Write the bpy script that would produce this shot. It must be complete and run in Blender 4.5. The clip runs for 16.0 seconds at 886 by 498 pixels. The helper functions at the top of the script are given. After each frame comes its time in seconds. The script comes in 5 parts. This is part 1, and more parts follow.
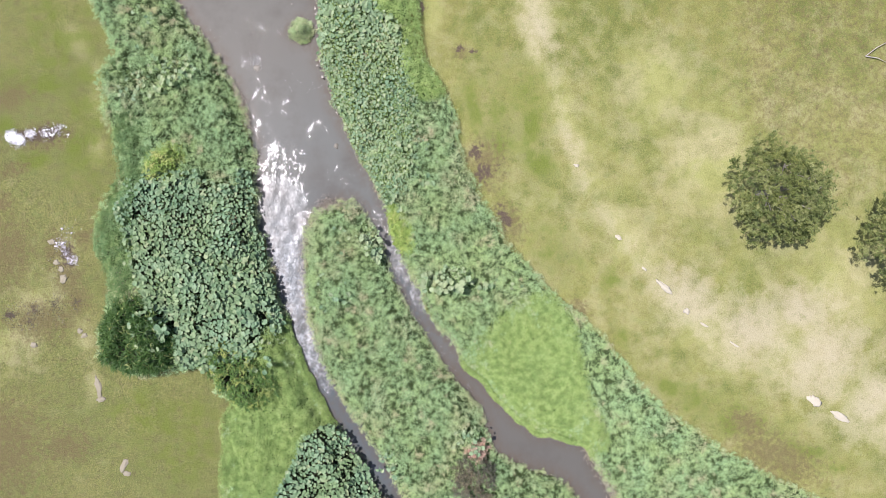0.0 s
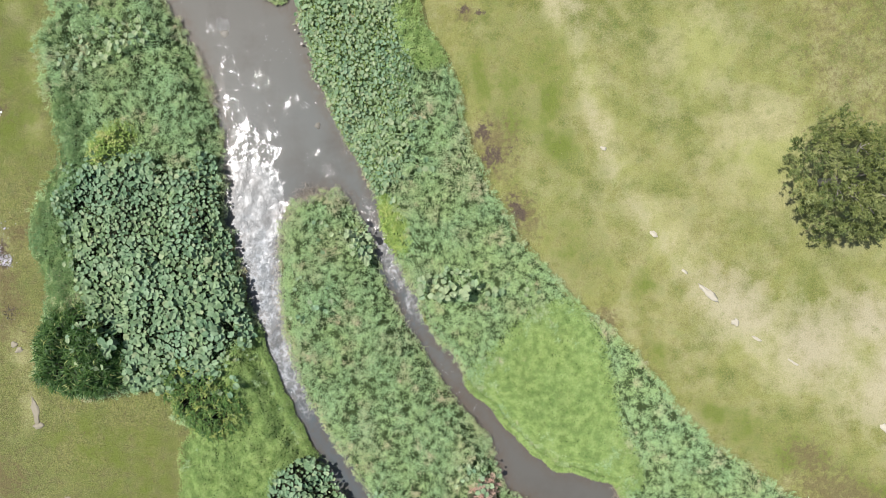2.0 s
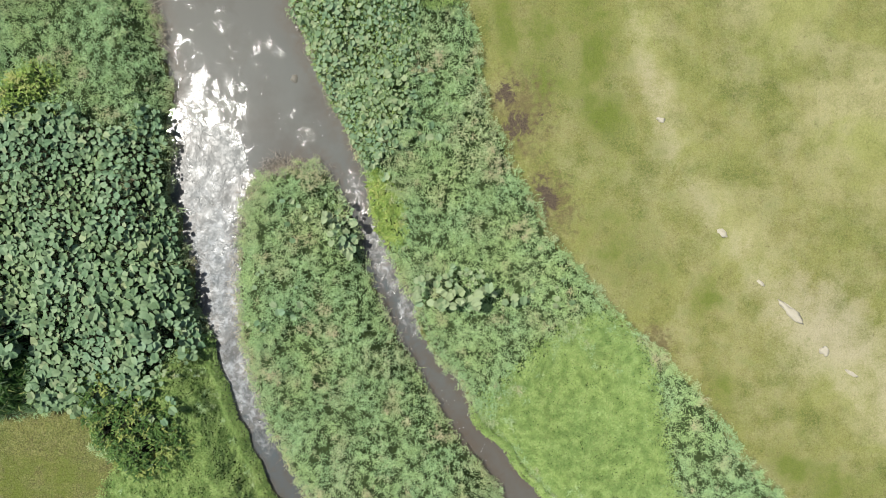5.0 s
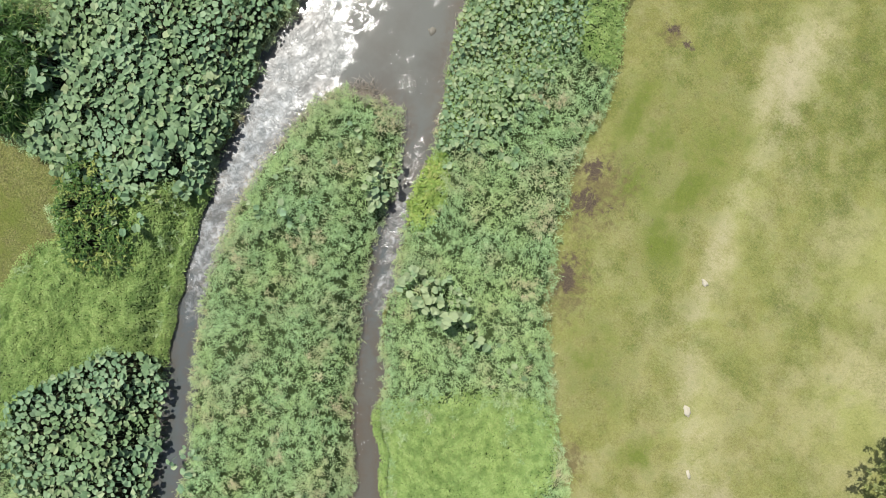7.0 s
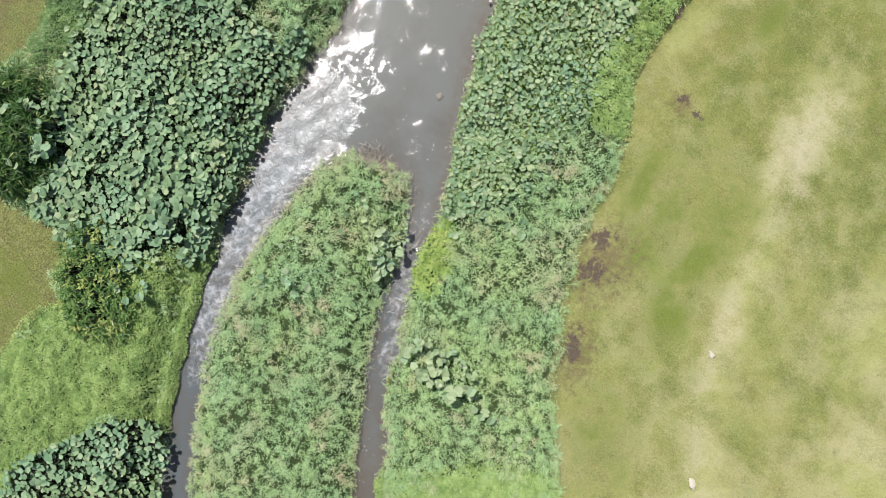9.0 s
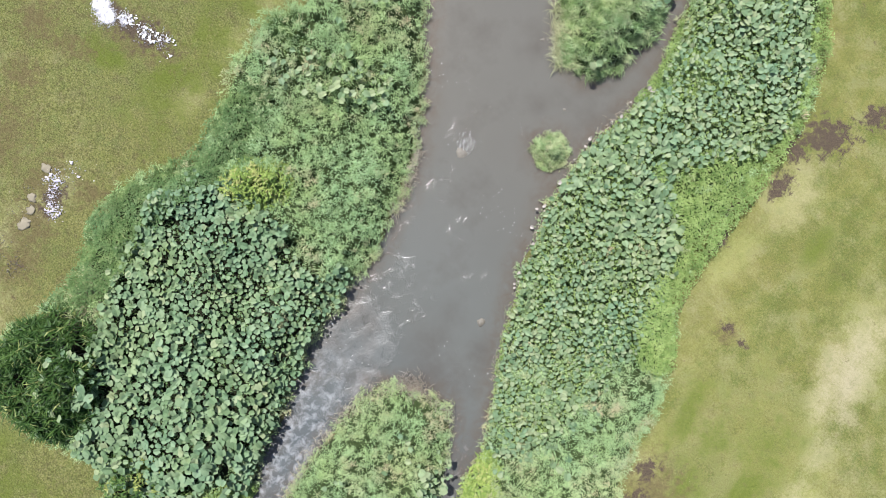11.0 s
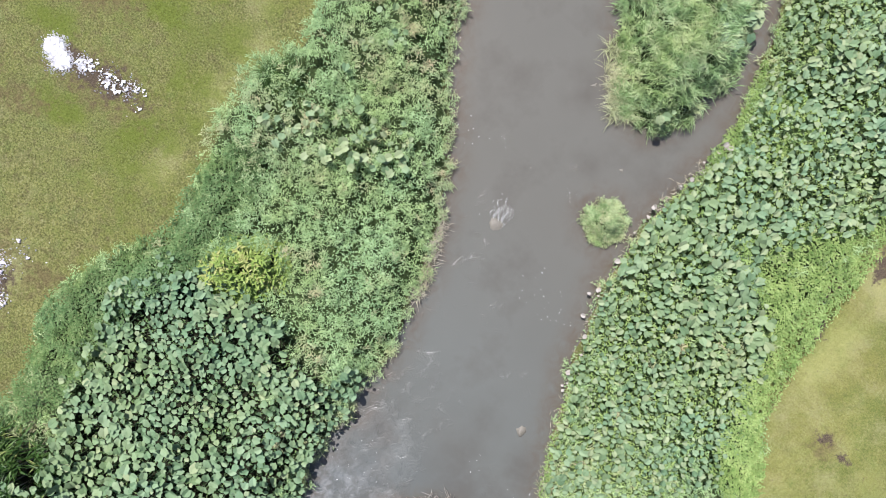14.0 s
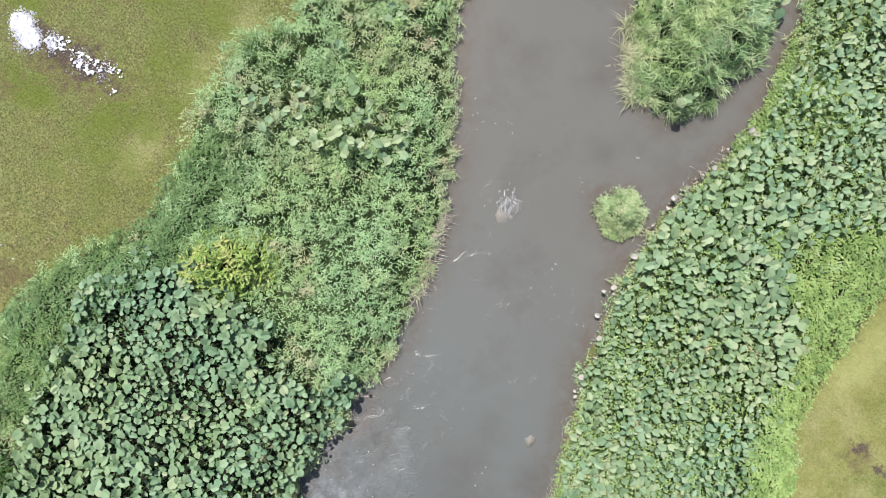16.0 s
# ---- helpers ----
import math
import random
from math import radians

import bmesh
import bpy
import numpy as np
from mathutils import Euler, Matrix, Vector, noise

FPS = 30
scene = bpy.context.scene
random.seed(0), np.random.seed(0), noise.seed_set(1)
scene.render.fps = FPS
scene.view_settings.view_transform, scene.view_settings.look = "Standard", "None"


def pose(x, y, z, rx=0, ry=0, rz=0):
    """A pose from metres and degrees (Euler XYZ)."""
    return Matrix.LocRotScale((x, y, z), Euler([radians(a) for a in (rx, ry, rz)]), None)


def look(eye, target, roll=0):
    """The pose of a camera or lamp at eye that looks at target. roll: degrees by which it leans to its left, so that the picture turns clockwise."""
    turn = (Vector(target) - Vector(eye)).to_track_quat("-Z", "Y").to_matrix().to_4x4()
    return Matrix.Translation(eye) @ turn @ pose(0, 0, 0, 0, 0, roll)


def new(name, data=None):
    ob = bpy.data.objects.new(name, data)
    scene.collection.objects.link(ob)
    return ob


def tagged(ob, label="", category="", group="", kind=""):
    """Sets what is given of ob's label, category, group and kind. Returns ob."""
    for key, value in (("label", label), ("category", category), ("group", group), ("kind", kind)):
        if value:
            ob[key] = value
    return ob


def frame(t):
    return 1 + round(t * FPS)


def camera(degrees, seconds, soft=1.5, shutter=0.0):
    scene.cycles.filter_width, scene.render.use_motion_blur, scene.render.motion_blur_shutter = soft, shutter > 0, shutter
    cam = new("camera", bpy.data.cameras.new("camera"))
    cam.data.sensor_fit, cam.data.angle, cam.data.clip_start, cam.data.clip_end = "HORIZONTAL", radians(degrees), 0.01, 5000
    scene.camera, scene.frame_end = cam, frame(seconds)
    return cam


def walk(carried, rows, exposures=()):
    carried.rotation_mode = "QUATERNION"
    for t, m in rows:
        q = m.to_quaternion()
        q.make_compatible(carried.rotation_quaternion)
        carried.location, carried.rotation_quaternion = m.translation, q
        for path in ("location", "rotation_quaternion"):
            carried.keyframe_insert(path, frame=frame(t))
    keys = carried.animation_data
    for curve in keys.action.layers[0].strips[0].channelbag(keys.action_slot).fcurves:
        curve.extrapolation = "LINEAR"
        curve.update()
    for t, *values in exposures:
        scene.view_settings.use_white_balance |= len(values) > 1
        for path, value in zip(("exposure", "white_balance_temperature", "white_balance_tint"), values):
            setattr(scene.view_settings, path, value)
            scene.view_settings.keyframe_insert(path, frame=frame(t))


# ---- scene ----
cam = camera(72.0, 16.0, soft=0.8)
PATH = [
    (0.0, -0.000, 0.000, 27.000, -0.65, -1.11, 0.00),
    (0.5, 0.056, 0.025, 25.897, -0.59, -1.02, 0.09),
    (1.0, 0.129, -0.041, 24.796, -0.51, -0.88, 0.10),
    (1.5, 0.210, -0.167, 23.787, -0.41, -0.72, 0.04),
    (2.0, 0.291, -0.225, 22.680, -0.33, -0.47, 0.03),
    (2.5, 0.332, -0.328, 21.586, -0.22, -0.34, 0.03),
    (3.0, 0.366, -0.456, 20.711, -0.13, -0.29, -0.06),
    (3.5, 0.348, -0.505, 19.618, -0.02, -0.23, 0.02),
    (3.7, 0.370, -0.530, 19.160, 0.01, -0.13, 0.01),
    (4.3, 0.332, -0.539, 18.150, -0.00, -0.10, 0.02),
    (4.8, 0.303, -0.546, 17.670, -0.01, -0.08, 0.80),
    (5.2, 0.275, -0.554, 17.510, -0.02, -0.06, 4.10),
    (5.8, 0.237, -0.563, 17.463, -0.03, -0.04, 12.52),
    (6.0, 0.180, -0.541, 17.473, -0.07, -0.05, 15.79),
    (6.5, 0.046, -0.489, 17.480, -0.10, -0.04, 27.50),
    (7.0, -0.063, -0.483, 17.470, -0.12, -0.04, 38.47),
    (7.5, -0.069, -0.526, 17.434, -0.08, -0.10, 39.42),
    (8.0, -0.208, -0.382, 17.396, -0.07, -0.16, 39.38),
    (8.5, -0.625, 0.109, 17.369, 0.01, -0.12, 39.24),
    (9.0, -1.381, 0.894, 17.336, 0.03, -0.06, 39.14),
    (9.5, -2.437, 1.890, 17.298, 0.11, 0.00, 39.05),
    (10.0, -3.736, 3.046, 17.238, 0.21, 0.04, 38.96),
    (10.2, -4.266, 3.538, 17.227, 0.27, 0.11, 38.89),
    (10.9, -6.080, 5.037, 17.215, 0.28, 0.17, 38.73),
    (11.6, -7.543, 6.091, 17.083, 0.23, 0.24, 38.49),
    (12.3, -8.335, 6.623, 16.466, 0.21, 0.28, 38.36),
    (12.5, -8.374, 6.657, 16.186, 0.21, 0.31, 38.35),
    (13.0, -8.380, 6.643, 15.485, 0.28, 0.31, 38.35),
    (13.5, -8.308, 6.559, 14.768, 0.37, 0.26, 38.36),
    (14.0, -8.252, 6.452, 14.047, 0.42, 0.16, 38.38),
    (14.5, -8.219, 6.351, 13.591, 0.45, 0.03, 38.38),
    (15.0, -8.222, 6.313, 13.461, 0.48, 0.02, 38.37),
    (15.5, -8.233, 6.285, 13.149, 0.53, -0.02, 38.33),
    (16.0, -8.243, 6.269, 12.921, 0.57, -0.09, 38.32),
]
walk(cam, [(t, pose(x, y, z, rx, ry, rz)) for t, x, y, z, rx, ry, rz in PATH], [(0.0, 0.44, 6150, 20), (1.5, 0.35, 6250, 14), (3.5, 0.11, 6500, 9), (6.5, 0.15, 6550, 7), (8.5, 0.33, 6330, 12), (10.0, 0.34, 6250, 12), (12.5, 0.43, 6150, 16), (16.0, 0.42, 6180, 14)])

# ---------------------------------------------------------------- light
SUN_WAY = Vector((-0.45, 0.18, 1.0))
world = bpy.data.worlds.new("sky")
scene.world = world
world.use_nodes = True
wn = world.node_tree.nodes
sky = wn.new("ShaderNodeTexSky")
sky.sky_type = 'NISHITA'
sky.sun_disc = False
sky.sun_elevation = math.atan2(1.0, math.hypot(SUN_WAY.x, SUN_WAY.y))
sky.sun_rotation = math.atan2(SUN_WAY.x, SUN_WAY.y)
sky.air_density, sky.dust_density, sky.ozone_density = 1.0, 2.0, 1.0
wn["Background"].inputs["Strength"].default_value = 0.088
world.node_tree.links.new(sky.outputs[0], wn["Background"].inputs[0])
sun_data = bpy.data.lights.new("sun", 'SUN')
sun_data.energy, sun_data.angle, sun_data.color = 4.8, radians(0.5), (1.0, 0.965, 0.92)
sun = new("sun", sun_data)
sun.matrix_world = look(SUN_WAY * 60, (0, 0, 0))

WATER_Z = -0.36
rng = np.random.default_rng(7)


# ---------------------------------------------------------------- node helpers
class Shader:
    """A small wrapper to write node materials in few lines."""

    def __init__(self, name):
        self.mat = bpy.data.materials.new(name)
        self.mat.use_nodes = True
        self.nt = self.mat.node_tree
        self.bsdf = self.nt.nodes["Principled BSDF"]
        self.out = self.nt.nodes["Material Output"]

    def node(self, kind):
        return self.nt.nodes.new(kind)

    def link(self, a, b):
        self.nt.links.new(a, b)

    def put(self, value, socket):
        if isinstance(value, (int, float)):
            socket.default_value = value
        elif isinstance(value, tuple):
            socket.default_value = (*value, 1.0) if len(value) == 3 else value
        else:
            self.link(value, socket)

    def position(self, stretch=None):
        pos = self.node("ShaderNodeNewGeometry").outputs["Position"]
        if stretch is None:
            return pos
        m = self.node("ShaderNodeMapping")
        self.link(pos, m.inputs["Vector"])
        m.inputs["Rotation"].default_value = (0, 0, stretch[3])
        m.inputs["Scale"].default_value = stretch[:3]
        return m.outputs[0]

    def noise(self, scale, detail=3.0, rough=0.55, where=None, warp=0.0):
        n = self.node("ShaderNodeTexNoise")
        n.inputs["Scale"].default_value, n.inputs["Detail"].default_value = scale, detail
        n.inputs["Roughness"].default_value, n.inputs["Distortion"].default_value = rough, warp
        self.link(where or self.position(), n.inputs["Vector"])
        return n.outputs[0]

    def attr(self, name):
        n = self.node("ShaderNodeAttribute")
        n.attribute_name = name
        return n.outputs["Fac"]

    def span(self, value, lo, hi, to_lo=0.0, to_hi=1.0):
        n = self.node("ShaderNodeMapRange")
        self.put(value, n.inputs[0])
        for k, v in zip((1, 2, 3, 4), (lo, hi, to_lo, to_hi)):
            n.inputs[k].default_value = v
        return n.outputs[0]

    def calc(self, op, a, b=0.0):
        n = self.node("ShaderNodeMath")
        n.operation = op
        self.put(a, n.inputs[0])
        self.put(b, n.inputs[1])
        return n.outputs[0]

    def mix(self, fac, a, b, blend='MIX'):
        n = self.node("ShaderNodeMix")
        n.data_type, n.blend_type = 'RGBA', blend
        self.put(fac, n.inputs[0])
        self.put(a, n.inputs[6])
        self.put(b, n.inputs[7])
        return n.outputs[2]

    def ramp(self, fac, *stops):
        n = self.node("ShaderNodeValToRGB")
        el = n.color_ramp.elements
        while len(el) < len(stops):
            el.new(0.5)
        for e, (at, colour) in zip(el, stops):
            e.position, e.color = at, (*colour, 1.0)
        self.put(fac, n.inputs[0])
        return n.outputs[0]

    def bump(self, height, strength, distance):
        n = self.node("ShaderNodeBump")
        n.inputs["Strength"].default_value, n.inputs["Distance"].default_value = strength, distance
        self.link(height, n.inputs["Height"])
        return n.outputs[0]

    def finish(self, colour, rough, normal=None, spec=0.5):
        self.put(colour, self.bsdf.inputs["Base Color"])
        self.put(rough, self.bsdf.inputs["Roughness"])
        self.put(spec, self.bsdf.inputs["Specular IOR Level"])
        if normal is not None:
            self.link(normal, self.bsdf.inputs["Normal"])
        return self.mat


def foliage(name, dark, mid, light, straw, rough=0.5, spec=0.4, through_leaf=0.2, single=False, clump=0.42, drift_hue=0.42, lumps=3.6):
    """Leaf material: colour by chance for each leaf, by clumps a hand or two wide, by drifts a metre wide, and by the dryness of each blade."""
    s = Shader(name)
    if single:
        chance = s.node("ShaderNodeObjectInfo").outputs["Random"]
    else:
        chance = s.node("ShaderNodeNewGeometry").outputs["Random Per Island"]
    drift = s.noise(0.9, 3.0)
    f = s.calc('ADD', s.calc('MULTIPLY', chance, 0.82 - clump), s.span(drift, 0.3, 0.7, 0.0, 0.18))
    f = s.calc('ADD', f, s.span(s.noise(lumps, 2.0, 0.5), 0.38, 0.62, 0.0, clump))
    green = s.ramp(f, (0.0, dark), (0.5, mid), (1.0, light))
    hue = s.ramp(s.noise(0.75, 3.0, 0.6), (0.36, (0.80, 0.98, 1.16)), (0.50, (1.0, 1.0, 1.0)), (0.64, (1.16, 1.03, 0.70)))
    green = s.mix(drift_hue, green, hue, 'MULTIPLY')
    vein = s.noise(60.0, 2.0)
    green = s.mix(s.span(vein, 0.3, 0.7, 0.0, 0.25), green, light)
    colour = s.mix(s.attr("tone"), green, straw)
    s.finish(colour, rough, None, spec)
    if through_leaf > 0:
        tr = s.node("ShaderNodeBsdfTranslucent")
        s.link(colour, tr.inputs["Color"])
        m = s.node("ShaderNodeMixShader")
        m.inputs[0].default_value = through_leaf
        s.link(s.bsdf.outputs[0], m.inputs[1])
        s.link(tr.outputs[0], m.inputs[2])
        s.link(m.outputs[0], s.out.inputs[0])
    return s.mat


# ---------------------------------------------------------------- materials
def ground_material():
    s = Shader("meadow_ground")
    broad, middle, fine = s.noise(0.16, 4.0), s.noise(1.3, 4.0, 0.6), s.noise(14.0, 4.0, 0.65)
    grain, tuft = s.noise(55.0, 3.0, 0.7), s.noise(24.0, 3.0, 0.6)
    coarse = s.attr("coarse")
    f = s.calc('ADD', s.calc('MULTIPLY', broad, 0.45), s.calc('MULTIPLY', s.noise(0.8, 5.0, 0.62, None, 0.6), 0.55))
    lawn = s.ramp(f, (0.34, (0.064, 0.098, 0.014)), (0.46, (0.128, 0.154, 0.028)), (0.56, (0.200, 0.198, 0.052)), (0.70, (0.268, 0.240, 0.094)))
    lawn = s.mix(s.span(fine, 0.40, 0.75, 0.0, 0.6), lawn, (0.232, 0.226, 0.056))
    lawn = s.mix(s.span(grain, 0.50, 0.74, 0.0, 0.40), lawn, (0.055, 0.070, 0.016))
    lawn = s.mix(s.span(grain, 0.46, 0.28, 0.0, 0.30), lawn, (0.28, 0.27, 0.13))
    thatch = s.noise(4.2, 5.0, 0.68, None, 0.8)
    lawn = s.mix(s.calc('MULTIPLY', s.span(thatch, 0.54, 0.70), s.calc('MULTIPLY', coarse, 0.50)), lawn, (0.112, 0.100, 0.040))
    lawn = s.mix(s.calc('MULTIPLY', s.span(thatch, 0.46, 0.32), s.calc('MULTIPLY', coarse, 0.75)), lawn, (0.236, 0.256, 0.080))
    mottle = s.noise(2.1, 5.0, 0.6, None, 0.4)
    lawn = s.mix(s.calc('MULTIPLY', s.span(mottle, 0.53, 0.68, 0.0, 0.70), s.span(coarse, 0.42, 1.0, 0.60, 1.0)), lawn, (0.098, 0.155, 0.032))
    lawn = s.mix(s.calc('MULTIPLY', coarse, 0.48), lawn, (0.196, 0.213, 0.078))
    lawn = s.mix(s.calc('MULTIPLY', s.span(s.noise(3.4, 6.0, 0.72, None, 0.5), 0.50, 0.62), s.calc('MULTIPLY', coarse, 0.50)), lawn, (0.128, 0.112, 0.052))
    lawn = s.mix(s.calc('MULTIPLY', s.span(s.noise(1.7, 5.0, 0.66, None, 0.3), 0.54, 0.72, 0.0, 0.55), coarse), lawn, (0.165, 0.142, 0.066))
    seam = s.calc('ABSOLUTE', s.calc('SUBTRACT', s.noise(5.0, 3.0, 0.5, None, 1.2), 0.5))
    lawn = s.mix(s.calc('MULTIPLY', s.span(seam, 0.0, 0.045, 0.28, 0.0), coarse), lawn, (0.090, 0.082, 0.034))
    moss = s.calc('MULTIPLY', s.span(s.noise(10.0, 4.0, 0.65), 0.50, 0.60), coarse)
    lawn = s.mix(s.calc('MULTIPLY', moss, 0.38), lawn, (0.094, 0.098, 0.034))
    pits = s.calc('MULTIPLY', s.span(tuft, 0.50, 0.68), coarse)
    lawn = s.mix(s.calc('MULTIPLY', pits, 0.55), lawn, (0.058, 0.066, 0.020))
    lawn = s.mix(s.calc('MULTIPLY', s.calc('MULTIPLY', s.span(tuft, 0.47, 0.30), coarse), 0.45), lawn, (0.30, 0.29, 0.15))
    ragged = s.calc('SUBTRACT', s.calc('ADD', middle, s.calc('MULTIPLY', fine, 0.35)), 0.675)
    dry = s.span(s.calc('ADD', s.attr("dry"), s.calc('MULTIPLY', ragged, 1.5)), 0.12, 1.15)
    lawn = s.mix(dry, lawn, s.mix(s.span(s.noise(0.55, 4.0, 0.6, None, 0.5), 0.40, 0.60), s.mix(fine, (0.262, 0.276, 0.084), (0.360, 0.364, 0.146)), s.mix(fine, (0.350, 0.326, 0.152), (0.445, 0.410, 0.230))))
    lawn = s.mix(s.span(s.calc('ADD', s.attr("pale"), s.calc('MULTIPLY', ragged, 1.3)), 0.10, 1.15), lawn, s.mix(fine, (0.37, 0.322, 0.212), (0.460, 0.408, 0.295)))
    lush = s.span(s.calc('ADD', s.attr("lush"), s.calc('MULTIPLY', ragged, 3.6)), 0.35, 1.2)
    lawn = s.mix(s.calc('MULTIPLY', lush, 0.85), lawn, s.mix(fine, (0.070, 0.108, 0.014), (0.170, 0.205, 0.036)))
    torn = s.calc('SUBTRACT', s.noise(4.5, 6.0, 0.72, None, 0.4), 0.5)
    brown = s.calc('MULTIPLY', s.span(s.calc('ADD', s.attr("brown"), s.calc('MULTIPLY', torn, 3.2)), 0.30, 0.95), 0.85)
    lawn = s.mix(brown, lawn, s.mix(fine, (0.086, 0.070, 0.030), (0.196, 0.162, 0.076)))
    soil = s.span(s.calc('ADD', s.attr("soil"), s.calc('MULTIPLY', torn, 2.6)), 0.42, 0.72)
    lawn = s.mix(soil, lawn, s.mix(s.span(grain, 0.35, 0.65), (0.042, 0.032, 0.022), (0.150, 0.116, 0.082)))
    speckle = s.ramp(s.calc('ADD', s.calc('MULTIPLY', tuft, 0.6), s.calc('MULTIPLY', grain, 0.4)), (0.36, (1.20, 1.20, 1.25)), (0.50, (1.0, 1.0, 1.0)), (0.64, (0.62, 0.60, 0.55)))
    lawn = s.mix(s.span(coarse, 0.4, 1.0, 0.22, 0.80), lawn, speckle, 'MULTIPLY')
    # green litter under the growth, darkened to deepen its shaded gaps
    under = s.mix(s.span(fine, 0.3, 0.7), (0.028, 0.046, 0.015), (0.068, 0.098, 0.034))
    # near black under taro and bushes: shade between stems put into the colour
    under = s.mix(s.attr("gap_shade"), under, (0.022, 0.024, 0.012))
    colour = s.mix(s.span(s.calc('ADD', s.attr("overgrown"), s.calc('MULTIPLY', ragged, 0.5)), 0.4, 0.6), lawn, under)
    colour = s.mix(s.attr("bed"), colour, s.mix(fine, (0.055, 0.043, 0.030), (0.12, 0.095, 0.065)))
    tall = s.calc('SUBTRACT', s.calc('ADD', s.calc('MULTIPLY', grain, 0.3), fine), s.calc('MULTIPLY', tuft, s.calc('MULTIPLY', coarse, 0.9)))
    tall = s.calc('ADD', tall, s.calc('MULTIPLY', s.calc('MULTIPLY', s.noise(6.5, 5.0, 0.68, None, 0.5), coarse), 2.3))
    return s.finish(colour, 0.9, s.bump(tall, 0.9, 0.038), 0.15)


def water_material():
    s = Shader("murky_stream_water")
    flow = s.position((1.25, 1.05, 1.0, -0.22))
    patchy = s.noise(2.6, 5.0, 0.66, flow, 0.9)
    rapid = s.span(s.calc('ADD', s.attr("rapid"), s.calc('MULTIPLY', s.calc('SUBTRACT', patchy, 0.5), 2.7)), 0.40, 1.15)
    silt = s.noise(0.35, 3.0)
    colour = s.mix(silt, (0.108, 0.1125, 0.100), (0.139, 0.1440, 0.129))
    along = s.node("ShaderNodeSeparateXYZ")
    s.link(s.position(), along.inputs[0])
    colour = s.mix(s.calc('MULTIPLY', s.span(along.outputs[1], 3.0, -1.5, 0.0, 0.9), s.span(along.outputs[0], 1.5, -1.5)), colour, (0.078, 0.094, 0.098))
    colour = s.mix(s.span(along.outputs[1], 4.5, 8.5, 0.0, 0.65), colour, s.mix(silt, (0.116, 0.108, 0.088), (0.142, 0.134, 0.112)))
    colour = s.mix(s.calc('MULTIPLY', s.span(along.outputs[1], -3.5, -6.0, 0.0, 0.8), s.span(along.outputs[0], -1.0, 1.0)), colour, (0.100, 0.093, 0.078))
    colour = s.mix(s.span(s.noise(0.7, 5.0, 0.6), 0.50, 0.70, 0.0, 0.50), colour, (0.088, 0.080, 0.066))
    colour = s.mix(s.calc('MULTIPLY', s.attr("shore"), s.span(patchy, 0.3, 0.7)), colour, (0.100, 0.072, 0.048))
    # darker sunken bed, with shadow by the tussock painted in the same colour
    colour = s.mix(s.calc('MULTIPLY', s.attr("shoal_shadow"), s.span(s.noise(1.3, 4.0, 0.55), 0.30, 0.75)), colour, (0.070, 0.058, 0.046))
    streak = s.noise(3.2, 6.0, 0.7, flow, 0.9)
    foam = s.calc('MULTIPLY', s.span(streak, 0.48, 0.66), s.span(s.attr("rapid"), 0.82, 1.0))
    # white of the rapids: some froth, and sun glitter painted in, stronger southward
    froth_glint = s.calc('MULTIPLY', s.span(s.noise(4.6, 4.0, 0.6, flow, 0.5), 0.44, 0.66), rapid)
    colour = s.mix(s.calc('ADD', s.calc('MULTIPLY', foam, 0.015), s.calc('MULTIPLY', froth_glint, s.span(along.outputs[1], 1.6, -0.8, 0.02, 0.32))), colour, (0.62, 0.65, 0.67))
    calm = s.calc('MULTIPLY', s.noise(7.0, 3.0), 0.010)
    chop = s.calc('ADD', s.noise(4.2, 4.0, 0.6, flow, 0.15), s.calc('MULTIPLY', s.noise(15.0, 2.0, 0.5, flow), 0.22))
    bump = s.bump(s.calc('ADD', calm, s.calc('MULTIPLY', chop, s.calc('MULTIPLY', rapid, 0.130))), 1.0, 0.10)
    rough = s.calc('MULTIPLY', s.span(rapid, 0.0, 0.8, 0.06, 0.40), s.span(streak, 0.3, 0.7, 0.70, 1.35))
    return s.finish(colour, rough, bump, 0.5)


def plain(name, low, high, scale, rough=0.8, height=0.01):
    s = Shader(name)
    n, g = s.noise(scale, 4.0), s.noise(scale * 7, 3.0)
    colour = s.mix(s.calc('ADD', s.calc('MULTIPLY', n, 0.6), s.calc('MULTIPLY', g, 0.4)), low, high)
    return s.finish(colour, rough, s.bump(g, 0.6, height), 0.3)


M_GROUND, M_WATER = ground_material(), water_material()
M_BLADE = foliage("stream_bank_grass", (0.150, 0.245, 0.098), (0.330, 0.475, 0.205), (0.52, 0.66, 0.36), (0.58, 0.47, 0.31), 0.75, 0.10, 0.10, clump=0.40, drift_hue=0.30, lumps=9.0)
M_CREEPER = foliage("creeper_leaves", (0.120, 0.215, 0.088), (0.245, 0.380, 0.168), (0.44, 0.59, 0.30), (0.40, 0.39, 0.22), 0.7, 0.12, 0.12, clump=0.50, lumps=7.5)
M_LIME = foliage("lime_green_ground_cover", (0.090, 0.182, 0.040), (0.236, 0.356, 0.104), (0.41, 0.53, 0.200), (0.40, 0.40, 0.17), 0.65, 0.15, drift_hue=0.12)
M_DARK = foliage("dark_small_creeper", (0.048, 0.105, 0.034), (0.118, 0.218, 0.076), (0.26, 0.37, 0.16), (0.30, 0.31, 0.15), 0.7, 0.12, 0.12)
M_TARO = foliage("waxy_taro_leaves", (0.088, 0.160, 0.074), (0.160, 0.252, 0.128), (0.255, 0.350, 0.20), (0.40, 0.43, 0.24), 0.58, 0.20, 0.10, clump=0.12)
